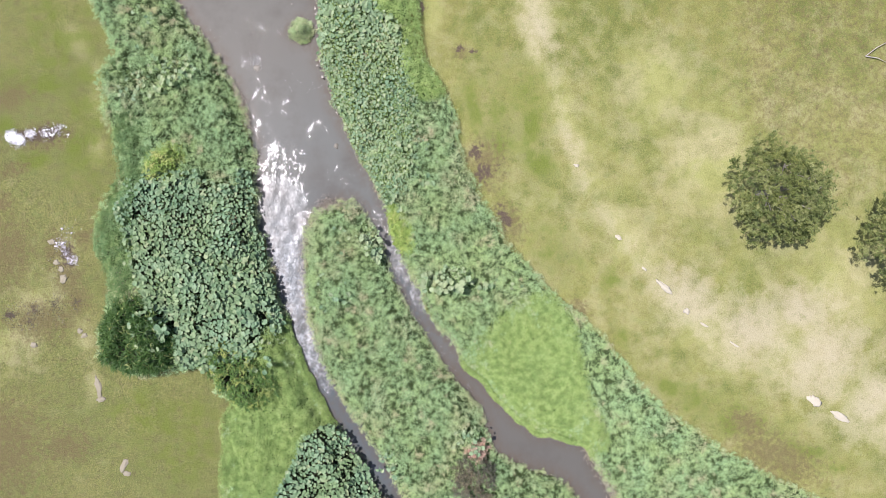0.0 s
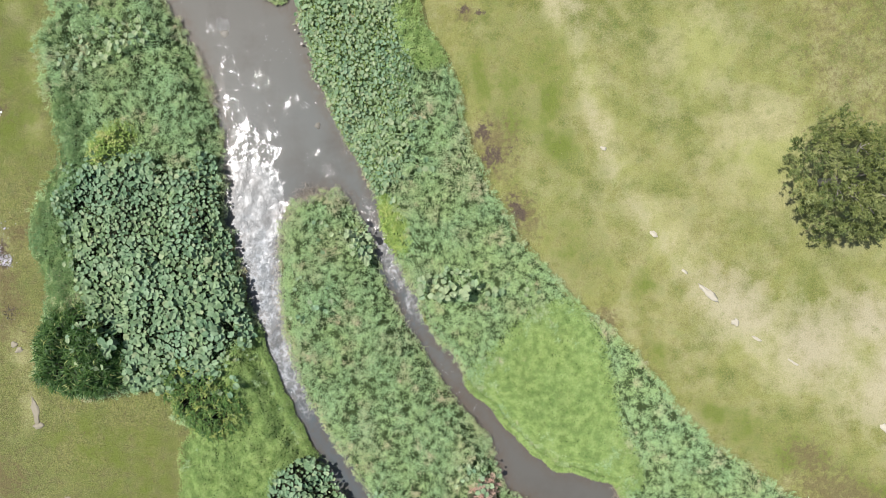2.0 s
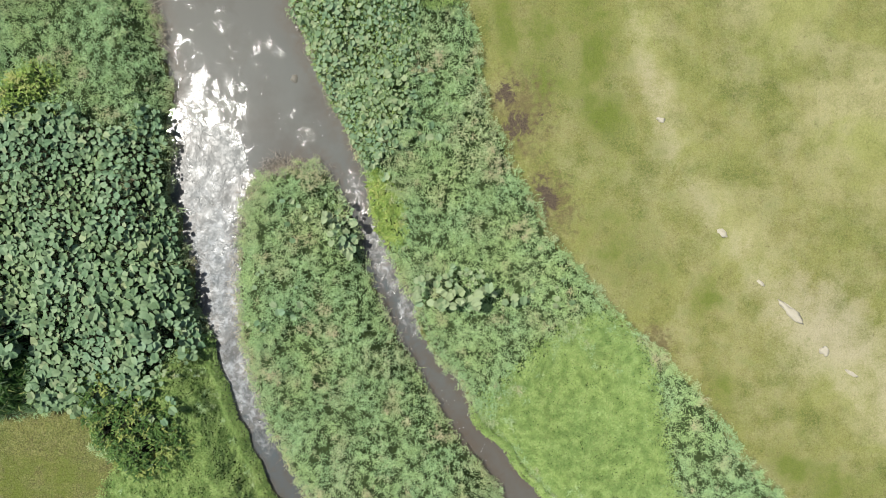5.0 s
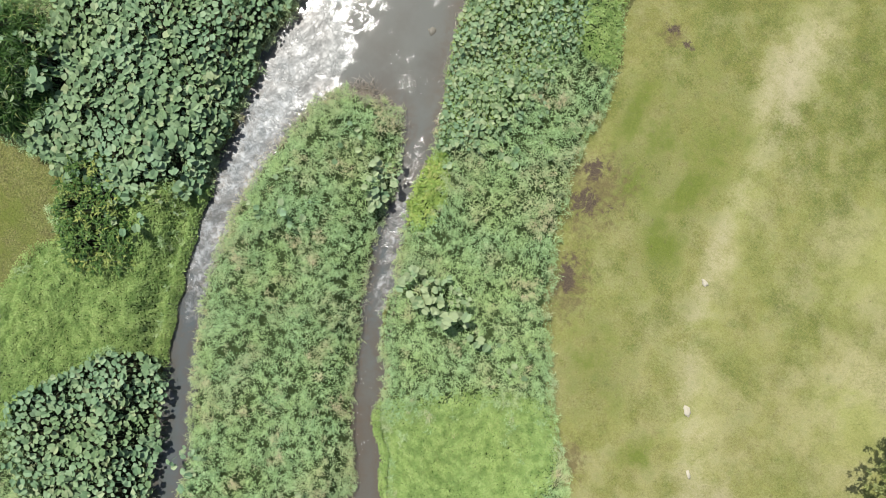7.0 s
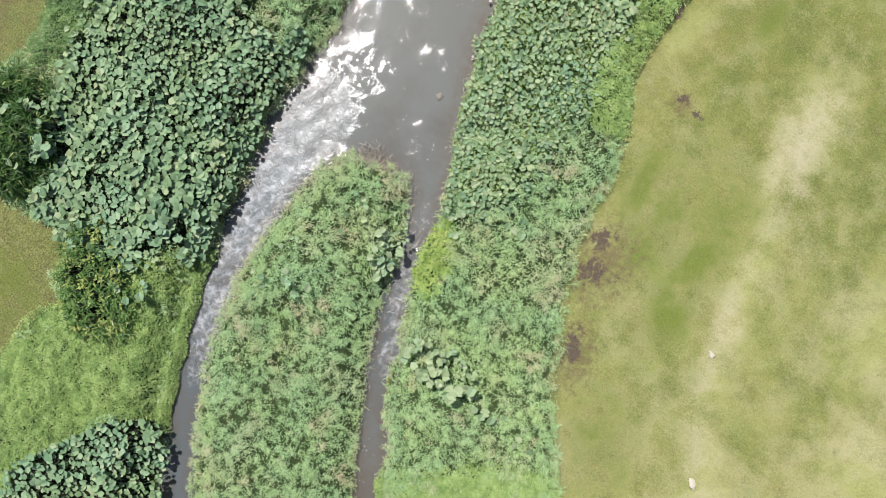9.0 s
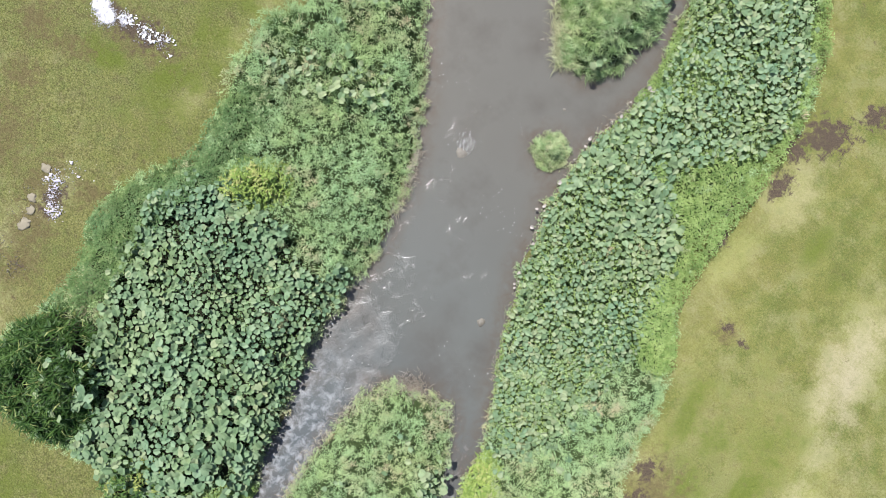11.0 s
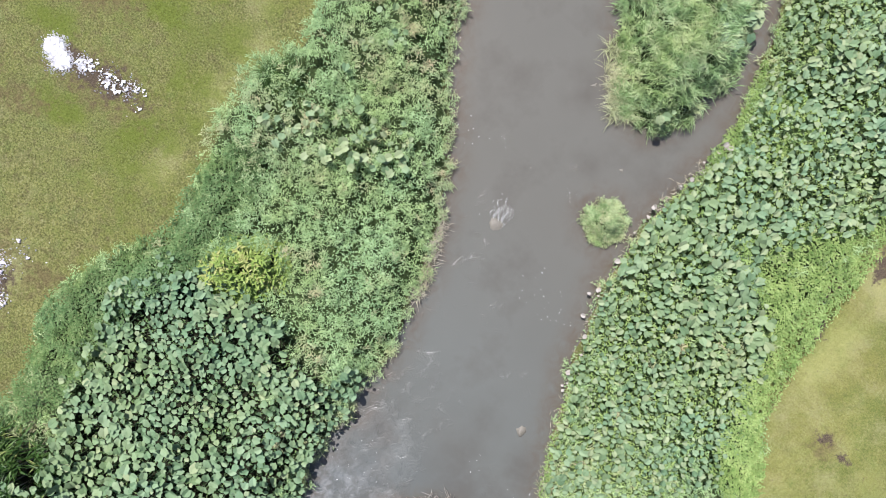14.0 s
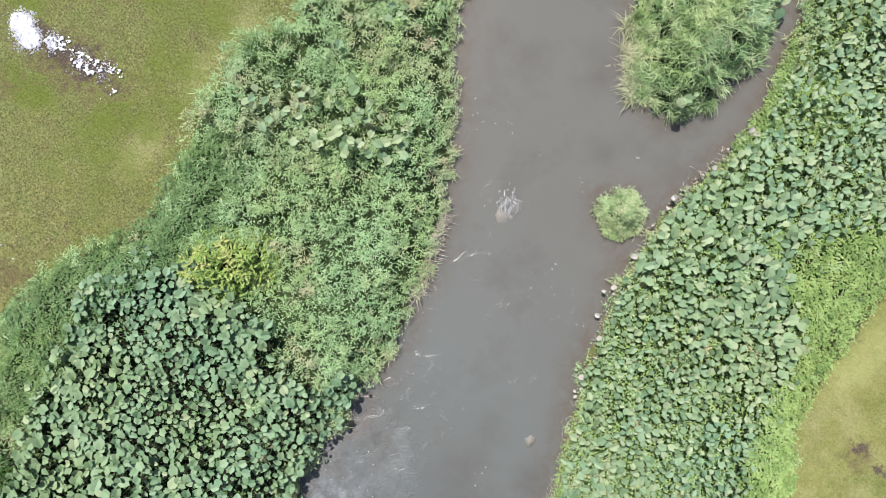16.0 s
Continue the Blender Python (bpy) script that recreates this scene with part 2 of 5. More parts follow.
M_TARO_ONE = foliage("waxy_taro_leaf", (0.088, 0.160, 0.074), (0.160, 0.252, 0.128), (0.255, 0.350, 0.20), (0.40, 0.43, 0.24), 0.58, 0.20, 0.10, True, 0.12)
M_BUSH = foliage("dark_strap_leaves", (0.012, 0.040, 0.007), (0.034, 0.088, 0.017), (0.12, 0.20, 0.05), (0.34, 0.38, 0.13), 0.5, 0.25, drift_hue=0.1)
M_SHRUB = foliage("shrub_leaves", (0.022, 0.070, 0.016), (0.072, 0.155, 0.036), (0.21, 0.32, 0.085), (0.40, 0.44, 0.13), 0.4, 0.45, drift_hue=0.1)
M_GOLD = foliage("yellow_green_leaves", (0.12, 0.22, 0.044), (0.27, 0.39, 0.090), (0.45, 0.54, 0.17), (0.52, 0.52, 0.20), 0.45, 0.4, drift_hue=0.10)
M_TALL = foliage("tall_grass", (0.055, 0.130, 0.032), (0.215, 0.345, 0.118), (0.52, 0.64, 0.33), (0.54, 0.51, 0.31), 0.5, 0.3, 0.12, clump=0.55)
M_LAWN = foliage("lawn_blades", (0.095, 0.120, 0.030), (0.180, 0.200, 0.062), (0.28, 0.285, 0.12), (0.40, 0.37, 0.20), 0.6, 0.3)
M_STRAW = foliage("dead_straw", (0.20, 0.165, 0.11), (0.34, 0.29, 0.21), (0.50, 0.46, 0.36), (0.50, 0.46, 0.36), 0.7, 0.2, 0.1)
M_STICK = foliage("grey_brown_sticks", (0.085, 0.070, 0.056), (0.20, 0.172, 0.140), (0.42, 0.38, 0.33), (0.32, 0.29, 0.24), 0.8, 0.2, 0.0)
M_RUST = foliage("reddish_dry_leaves", (0.30, 0.17, 0.13), (0.44, 0.29, 0.22), (0.58, 0.42, 0.33), (0.58, 0.42, 0.33), 0.7, 0.2, 0.1)
M_DUSK = foliage("dark_purple_shrub_leaves", (0.040, 0.048, 0.028), (0.105, 0.105, 0.066), (0.23, 0.21, 0.14), (0.25, 0.2, 0.12), 0.4, 0.5)
M_TREE = foliage("tree_leaves", (0.036, 0.058, 0.014), (0.112, 0.146, 0.038), (0.26, 0.29, 0.095), (0.36, 0.38, 0.15), 0.5, 0.3)
M_BARK = plain("grey_bark", (0.16, 0.14, 0.11), (0.40, 0.37, 0.31), 9.0)
M_WOOD = plain("bleached_dead_wood", (0.24, 0.21, 0.17), (0.48, 0.44, 0.37), 12.0)
M_WHITE = plain("bright_white_chunks", (0.78, 0.77, 0.78), (0.93, 0.92, 0.93), 14.0)
M_LILAC = plain("lilac_white_chunks", (0.50, 0.45, 0.55), (0.80, 0.76, 0.84), 9.0)
M_SAND = plain("pale_dry_sand", (0.34, 0.305, 0.215), (0.53, 0.49, 0.39), 6.0)
M_DUST = plain("grey_beige_dust", (0.20, 0.175, 0.115), (0.33, 0.30, 0.22), 6.0)
M_ROCK = plain("silty_river_rock", (0.150, 0.138, 0.112), (0.235, 0.218, 0.178), 5.0, 0.5, 0.02)
M_FOAM_SPARKLE = plain("foam_and_sparkles", (0.70, 0.70, 0.68), (0.85, 0.85, 0.83), 20.0)


# ---------------------------------------------------------------- plan
def smooth(points, closed=True, steps=6):
    """A Catmull-Rom line through the corners of the plan."""
    p = np.array(points, float)
    n = len(p)
    out = []
    for i in range(n if closed else n - 1):
        k = [(i - 1) % n, i, (i + 1) % n, (i + 2) % n] if closed else [max(i - 1, 0), i, i + 1, min(i + 2, n - 1)]
        a, b, c, d = p[k]
        for u in np.arange(steps) / steps:
            out.append(0.5 * (2 * b + (c - a) * u + (2 * a - 5 * b + 4 * c - d) * u * u + (3 * b - a - 3 * c + d) * u ** 3))
    if not closed:
        out.append(p[-1])
    return np.array(out)


def inside(poly, x, y):
    x, y = np.asarray(x, float), np.asarray(y, float)
    hit = np.zeros(x.shape, bool)
    q = np.roll(poly, -1, axis=0)
    for (ax, ay), (bx, by) in zip(poly, q):
        if ay == by:
            continue
        hit ^= ((ay > y) != (by > y)) & (x < (bx - ax) * (y - ay) / (by - ay) + ax)
    return hit


def away(poly, x, y):
    """How far points lie from a closed line."""
    x, y = np.asarray(x, float), np.asarray(y, float)
    best = np.full(x.shape, 1e9)
    for (ax, ay), (bx, by) in zip(poly, np.roll(poly, -1, axis=0)):
        dx, dy = bx - ax, by - ay
        u = np.clip(((x - ax) * dx + (y - ay) * dy) / (dx * dx + dy * dy + 1e-12), 0, 1)
        best = np.minimum(best, (x - ax - u * dx) ** 2 + (y - ay - u * dy) ** 2)
    return np.sqrt(best)


def value_noise(x, y, scale, seed=0, octaves=3):
    """Soft noise from 0 to 1; scale: size of its lumps in metres."""
    total, weight, amp = 0.0, 0.0, 1.0
    for o in range(octaves):
        u, v = np.asarray(x, float) / scale + 31.7 * o, np.asarray(y, float) / scale - 17.3 * o
        i, j = np.floor(u).astype(np.int64), np.floor(v).astype(np.int64)
        fu, fv = u - i, v - j
        fu, fv = fu * fu * (3 - 2 * fu), fv * fv * (3 - 2 * fv)

        def corner(a, b):
            h = (a * 374761393 + b * 668265263 + (seed + o) * 974711) & 0x7FFFFFFF
            h = ((h ^ (h >> 13)) * 1274126177) & 0x7FFFFFFF
            return ((h ^ (h >> 16)) & 0xFFFF) / 65535.0

        total = total + amp * ((corner(i, j) * (1 - fu) + corner(i + 1, j) * fu) * (1 - fv) + (corner(i, j + 1) * (1 - fu) + corner(i + 1, j + 1) * fu) * fv)
        weight, amp, scale = weight + amp, amp * 0.5, scale * 0.5
    return total / weight


def step(v, lo, hi):
    u = np.clip((v - lo) / (hi - lo), 0, 1)
    return u * u * (3 - 2 * u)


def inset(poly, m):
    """The outline drawn in by m metres."""
    t = np.roll(poly, -1, axis=0) - np.roll(poly, 1, axis=0)
    n = np.c_[-t[:, 1], t[:, 0]] / (np.linalg.norm(t, axis=1)[:, None] + 1e-9)
    side = 1.0 if np.mean(inside(poly, *(poly + 0.05 * n).T)) > 0.5 else -1.0
    return poly + side * m * n


BANK_WEST = [(-36, 44), (-31, 36), (-22, 25), (-14.6, 15.8), (-12.1, 12.2), (-11.2, 10.6), (-9.9, 8.8), (-8.7, 7.0), (-8.3, 5.6), (-7.85, 4.2), (-7.8, 2.4),
             (-7.65, 0.9), (-7.2, -0.8), (-6.7, -2.6), (-6.12, -4.55), (-5.34, -6.4), (-4.45, -8.15), (-3.4, -9.8), (-2.4, -11.5), (0.4, -15), (7, -22), (15, -30), (21, -36)]
BANK_EAST = [(22, -35.4), (18, -27), (14.5, -20), (10.4, -15), (8.2, -11.4), (7.2, -9.4), (5.9, -8.7), (4.4, -8.35), (2.85, -6.8), (1.55, -5.45), (0.85, -4.35), (0.0, -3.35), (-0.65, -2.05),
             (-1.28, -0.6), (-1.8, 0.5), (-2.1, 1.9), (-2.8, 3.1), (-3.5, 4.5), (-4.2, 6.1), (-4.7, 7.7), (-4.9, 9.2), (-4.9, 10.5), (-4.65, 12.0), (-4.7, 13.0), (-5.0, 14.2), (-5.4, 15.3),
             (-6.0, 16.7), (-8.2, 20), (-16, 29), (-27, 38), (-35.4, 44.6)]


def scalloped(line, seed):
    """The line with small bays and bulges where the camera passes near."""
    t = np.gradient(line, axis=0)
    n = np.c_[-t[:, 1], t[:, 0]] / (np.linalg.norm(t, axis=1)[:, None] + 1e-9)
    near = step(20 - np.abs(line[:, 1] - 2), 0.0, 4.0)
    return line + n * ((value_noise(line[:, 0], line[:, 1], 0.7, seed, 2) - 0.5) * 0.42 * near)[:, None]


SHORE_WEST, SHORE_EAST = scalloped(smooth(BANK_WEST, False, 10), 3), scalloped(smooth(BANK_EAST, False, 10), 4)
CHANNEL = np.vstack([SHORE_WEST, SHORE_EAST])
ISLAND = inset(smooth([(-5.72, 0.5), (-5.35, 1.3), (-4.5, 1.72), (-3.5, 1.98), (-2.95, 1.5), (-2.5, 0.8), (-2.1, 0.02), (-1.68, -1.3), (-0.97, -2.82), (-0.2, -3.95), (0.43, -5.1), (1.5, -6.5),
                 (2.35, -7.6), (2.9, -9.2), (4.2, -10.0), (6.2, -10.9), (8.0, -14), (5.5, -17), (1.2, -14.8), (-1.5, -11.2), (-2.15, -9.9), (-3.15, -8.45), (-4.1, -7.0),
                 (-4.95, -5.5), (-5.45, -3.9), (-5.72, -2.2), (-5.72, -0.8)]), 0.13)
NORTH_ISLET = np.array((0.05, 0.05)) + inset(smooth([(-11.4, 17.5), (-9.5, 14.6), (-8.6, 13.2), (-7.8, 12.2), (-7.1, 11.5), (-6.3, 11.5), (-5.8, 12.1), (-5.6, 12.9), (-5.5, 13.9), (-6.0, 15.4), (-6.7, 16.7), (-9.4, 20)]), 0.2)
TUSSOCK = inset(smooth([(-6.3, 9.2), (-6.0, 9.8), (-5.4, 9.75), (-5.25, 9.2), (-5.6, 8.85)]), 0.11)
EDGE_WEST = smooth([(-38, 43), (-27, 28), (-19, 17), (-15.6, 11.8), (-14.7, 10.2), (-13.8, 8.8), (-14.35, 7.0), (-14.25, 6.0), (-14.05, 4.9), (-13.5, 3.8), (-13.5, 2.7), (-14.3, 1.2), (-14.5, -0.2), (-14.0, -1.5),
                    (-13.9, -2.6), (-14.3, -3.8), (-14.3, -5.2), (-12.9, -5.7), (-11.6, -5.6), (-9.7, -5.4), (-9.3, -6.5), (-8.4, -7.4), (-9.1, -8.5), (-8.6, -9.8), (-9.0, -11.3), (-7, -16), (1, -24), (18, -38)], False)
EDGE_EAST = smooth([(25, -36), (25, -24), (19.5, -13), (17.2, -11.4), (15.9, -10.8), (13.3, -9.4), (11.3, -8.1), (9.5, -6.6), (8.7, -5.6), (7.2, -3.8), (5.4, -2.3), (4.6, -1.2), (3.4, 0.0), (2.7, 1.2), (1.7, 3.0),
                    (1.2, 4.5), (0.8, 6.1), (0.05, 7.4), (-0.5, 8.3), (-0.95, 9.7), (-0.85, 10.6), (-0.85, 12.0), (-0.8, 13.6), (-1.2, 15.3), (-2.4, 17.2), (-3.2, 19), (-10, 29), (-22, 40), (-35, 46.5)], False)
EDGE_WEST, EDGE_EAST = scalloped(EDGE_WEST, 5), scalloped(EDGE_EAST, 6)
STRIP_WEST = np.vstack([EDGE_WEST, SHORE_WEST[::-1]])
STRIP_EAST = np.vstack([EDGE_EAST, SHORE_EAST[::-1]])
TARO_WEST = smooth([(-13.1, 1.7), (-12.2, 2.7), (-11.2, 2.9), (-10.3, 2.9), (-9.2, 2.4), (-8.3, 2.5), (-8.0, 1.4), (-7.75, 0.3), (-7.2, -1.1), (-6.75, -2.6), (-7.2, -3.5), (-7.8, -4.6),
                    (-9.0, -5.0), (-10.5, -5.1), (-11.1, -4.0), (-12.3, -2.4), (-12.9, -0.6)])
TARO_SOUTH = smooth([(-6.6, -11.5), (-6.0, -9.7), (-5.5, -8.6), (-4.7, -8.1), (-3.9, -8.4), (-3.2, -9.5), (-2.5, -10.8), (-1.6, -12.2), (-4.5, -13)])
TARO_EAST = smooth([(-5.5, 16.0), (-4.9, 14.5), (-4.5, 13.2), (-4.7, 11.8), (-4.9, 10.2), (-4.8, 8.7), (-4.4, 7.0), (-3.9, 5.4), (-3.2, 3.8), (-2.4, 2.6), (-1.8, 2.0), (-1.0, 3.0), (-0.9, 5.6),
                    (-1.0, 7.1), (-1.4, 8.8), (-2.4, 10.0), (-3.2, 10.4), (-2.4, 11.9), (-1.4, 13.1), (-2.0, 15.2), (-3.4, 16.9), (-5.2, 18.6)])
LIME_EAST = smooth([(-3.1, 10.7), (-2.2, 11.9), (-1.2, 13.1), (-1.4, 14.8), (-2.4, 17.2), (-1.2, 15.3), (-0.7, 12.5), (-0.6, 9.6), (-0.3, 7.8), (0.5, 6.6), (-0.5, 6.3), (-1.1, 7.7), (-1.4, 9.2), (-2.0, 10.0)])
LIME_SOUTH_EAST = smooth([(4.6, -2.8), (5.6, -3.4), (6.1, -5.3), (6.5, -6.8), (7.2, -9.1), (5.9, -8.75), (4.4, -8.15), (2.95, -6.6), (1.9, -5.35), (2.9, -4.1)])
LIME_SOUTH_WEST = smooth([(-8.7, -7.5), (-7.0, -6.7), (-7.6, -5.3), (-7.0, -4.1), (-6.4, -3.6), (-6.0, -4.7), (-5.1, -6.4), (-4.4, -7.9), (-5.6, -8.4), (-6.1, -9.6), (-6.8, -11.6), (-8.8, -11.6), (-8.9, -9.0)])
DARK_BUSH = smooth([(-14.1, -3.3), (-13.4, -2.6), (-12.2, -2.5), (-11.2, -3.9), (-11.1, -5.1), (-11.9, -5.6), (-12.9, -5.6), (-14.1, -5.1)])
SHRUB_WEST = smooth([(-9.7, -5.0), (-8.9, -4.6), (-7.8, -4.9), (-7.2, -5.7), (-6.8, -6.6), (-7.7, -7.3), (-8.8, -6.6), (-9.4, -5.9)])
DARK_CREEPER = smooth([(-13.2, 5.6), (-13.6, 4.3), (-13.5, 3.0), (-14.1, 1.6), (-14.5, -0.2), (-14.0, -1.5), (-13.9, -2.6), (-13.1, -2.0), (-12.9, -0.5), (-13.0, 1.4), (-12.4, 2.6), (-12.2, 3.8), (-12.6, 5.0)])
GOLD_WEST = smooth([(-12.2, 2.8), (-12.1, 3.5), (-11.4, 4.1), (-10.9, 3.8), (-11.2, 3.0)])
GOLD_EAST = smooth([(-1.9, 1.6), (-1.2, 1.3), (-0.7, 0.0), (-1.0, -0.6), (-1.5, -0.2), (-1.8, 0.6)])
SHRUB_NORTH = smooth([(-13.6, 11.6), (-12.8, 10.8), (-12.1, 10.9), (-12.0, 11.8), (-12.6, 12.8), (-13.6, 12.8)])
LANDS = (ISLAND, NORTH_ISLET, TUSSOCK)


def wet(x, y):
    """Signed distance to the water's edge: negative in the water."""
    w = inside(CHANNEL, x, y)
    for land in LANDS:
        w &= ~inside(land, x, y)
    d = away(CHANNEL, x, y)
    for land in LANDS:
        d = np.minimum(d, away(land, x, y))
    return np.where(w, -d, d)


def overgrown(x, y):
    g = inside(STRIP_WEST, x, y) | inside(STRIP_EAST, x, y)
    for land in LANDS:
        g |= inside(land, x, y)
    return g


def relief(x, y, d, veg):
    base = 0.05 * (value_noise(x, y, 6.0, 3) - 0.5) + 0.03 * (value_noise(x, y, 0.9, 5) - 0.5)
    mound = 0.12 + 0.30 * value_noise(x, y, 1.1, 9)
    z = base - 0.10 * veg * (1 - step(d, 0.0, 0.8)) + veg * mound * (0.15 + 0.85 * step(d, 0.0, 1.0))
    z = WATER_Z + 0.07 + (z - WATER_Z - 0.07) * (0.10 + 0.90 * step(d + 0.5 * (value_noise(x, y, 0.5, 19) - 0.5), -0.05, 0.75))
    return WATER_Z - 0.40 + (z - WATER_Z + 0.40) * step(d, -0.11, 0.04)


def make(name, verts, faces, mat, tone=None, soft=False):
    """A mesh object from arrays; faces: one array, or several of different corner counts."""
    me = bpy.data.meshes.new(name)
    faces = faces if isinstance(faces, list) else [faces]
    faces = [np.asarray(f, np.int32) for f in faces if len(f)]
    loops = np.concatenate([f.ravel() for f in faces])
    count = np.concatenate([np.full(len(f), f.shape[1], np.int32) for f in faces])
    me.vertices.add(len(verts))
    me.vertices.foreach_set("co", np.asarray(verts, np.float32).ravel())
    me.loops.add(len(loops))
    me.loops.foreach_set("vertex_index", loops)
    me.polygons.add(len(count))
    me.polygons.foreach_set("loop_start", (np.cumsum(count) - count).astype(np.int32))
    me.polygons.foreach_set("use_smooth", np.full(len(count), soft))
    me.update(calc_edges=True)
    me.materials.append(mat)
    if tone is not None:
        me.attributes.new("tone", 'FLOAT', 'POINT').data.foreach_set("value", np.asarray(tone, np.float32))
    return me


def mark(me, name, values):
    me.attributes.new(name, 'FLOAT', 'POINT').data.foreach_set("value", np.asarray(values, np.float32))


def part(name, me, parent=None, label=""):
    ob = new(name, me)
    if parent is not None:
        ob.parent = parent
    return tagged(ob, label)


def thing(name, x, y, z, label, category, group="", kind=""):
    ob = new(name)
    ob.location = (x, y, z)
    bpy.context.view_layer.update()
    return tagged(ob, label, category, group, kind)


def blob(x, y, cx, cy, rx, ry, turn=0.0):
    """A soft patch of the plan, 1 at its middle and 0 past its rim."""
    c, s = math.cos(radians(turn)), math.sin(radians(turn))
    u, v = ((x - cx) * c + (y - cy) * s) / rx, (-(x - cx) * s + (y - cy) * c) / ry
    return np.clip(1.25 - np.sqrt(u * u + v * v), 0, 1)


# ---------------------------------------------------------------- ground
def axis(lo, hi, fine, lo2, hi2, far=True):
    """Grid lines: fine from lo to hi, coarser to lo2 and hi2, then growing to the horizon."""
    below, above = np.arange(lo2, lo - 0.25, 0.46), np.arange(hi + 0.46, hi2, 0.46)
    mid = np.concatenate([below, np.arange(lo, hi + fine / 2, fine), above])
    grow = np.cumsum(0.46 * 1.22 ** np.arange(1, 36))
    return np.concatenate([mid[0] - grow[::-1], mid, mid[-1] + grow]) if far else mid


def build_ground():
    xs, ys = axis(-21, 21, 0.20, -40, 29), axis(-14, 20, 0.20, -41, 50)
    x, y = np.meshgrid(xs, ys)
    shape, x, y = x.shape, x.ravel(), y.ravel()
    d = wet(x, y)
    veg = overgrown(x, y)
    rim = np.minimum(away(STRIP_WEST, x, y), away(STRIP_EAST, x, y))
    veg_soft = np.where(veg, step(rim, 0.0, 0.5), 0.0)
    for land in LANDS:
        veg_soft = np.where(inside(land, x, y), 0.9, veg_soft)
    z = relief(x, y, d, veg_soft)
    idx = np.arange(len(x)).reshape(shape)
    faces = np.stack([idx[:-1, :-1], idx[:-1, 1:], idx[1:, 1:], idx[1:, :-1]], -1).reshape(-1, 4)
    me = make("ground", np.c_[x, y, z], faces, M_GROUND, soft=True)
    line = smooth(BANK_EAST, False)
    soft = 1.5 + 0.8 * np.clip(np.abs(y) - 18, 0, None)
    east = step((x - np.interp(y, line[:, 1], line[:, 0]) + 2.0) / soft, -1.0, 1.0)
    dry = east * (0.42 - 0.22 * step(y, 5.0, 11.0))
    for b in ((4.6, 10.2, 1.3, 3.0, 10), (6.2, 5.0, 0.9, 5.0, 18), (8.8, 0.2, 1.2, 3.6, 35), (12.5, -4.0, 2.0, 4.5, 48), (16.5, -5.0, 4.0, 3.0, -30), (18.5, -2.0, 3.0, 4.0, 0),
              (12.5, 3.5, 3.5, 4.0, 0), (20, -7.5, 4, 2.5, -20), (10, 7, 2.5, 3, 0)):
        dry = np.maximum(dry, 0.85 * blob(x, y, *b))
    for b in ((-16.0, -0.6, 0.7, 1.3, 0), (-17.2, -2.5, 1.8, 1.2, 10), (-18.5, -4.5, 1.8, 1.5, 0), (-15.2, -4.2, 0.6, 0.9, 20), (-14.8, -6.3, 0.5, 1.0, 0)):
        dry = np.maximum(dry, 0.60 * blob(x, y, *b))
    brown = np.zeros_like(x)
    for b in ((-19.4, 3.1, 0.9, 0.7, 0), (-18.3, 6.3, 1.2, 0.8, 20), (-20.5, 4.7, 1.0, 0.8, 0), (-20.3, 3.9, 0.8, 0.6, 0), (-18.1, 3.2, 0.9, 0.4, 20), (-18.8, 1.7, 0.8, 0.6, 0), (-15.2, 0.2, 0.6, 0.6, 0), (-15.9, -1.4, 0.9, 1.5, 15),
              (-15.5, -2.5, 0.8, 0.9, 0), (-16.4, -0.4, 0.8, 1.2, 0), (-17.0, 4.6, 1.9, 0.8, 8), (-18.5, -0.5, 1.5, 2.0, 0), (-17, -3.4, 2.2, 1.2, 0), (-19, -9, 3, 3, 0), (-16, -9, 1.5, 1.0, 0), (1.3, 8.4, 0.5, 0.4, 0), (2.4, 3.4, 1.2, 1.6, 0),
              (3.4, 1.0, 0.8, 1.4, 30), (15.5, -9.6, 3.0, 1.2, -25), (14.2, -8.1, 1.4, 0.7, -25), (6.6, -3.0, 0.5, 0.8, 35)):
        brown = np.maximum(brown, 0.95 * blob(x, y, *b))
    for b in ((-14.6, 4.1, 0.5, 0.9, 0), (-14.6, 6.2, 0.5, 1.0, 0), (-14.5, 7.4, 0.5, 0.8, 0), (-15.5, 8.8, 0.6, 1.2, 25), (0.1, 10.0, 0.6, 2.0, 0), (0.4, 12.6, 1.2, 1.5, 0)):
        dry = np.maximum(dry, 0.75 * blob(x, y, *b))
    for b in ((4.6, 8.6, 0.7, 1.8, 15), (6.0, 5.6, 0.7, 2.2, 20), (7.1, 2.6, 0.75, 1.9, 25), (8.6, -0.1, 0.9, 2.0, 38), (10.6, -2.4, 1.1, 2.2, 45), (13.1, -4.8, 1.4, 2.6, 52)):
        dry = np.maximum(dry, 0.8 * blob(x, y, *b))
    dry = np.maximum(dry, 0.7 * blob(x, y, 4.6, 10.6, 1.0, 2.4, 8))
    soil = np.zeros_like(x)
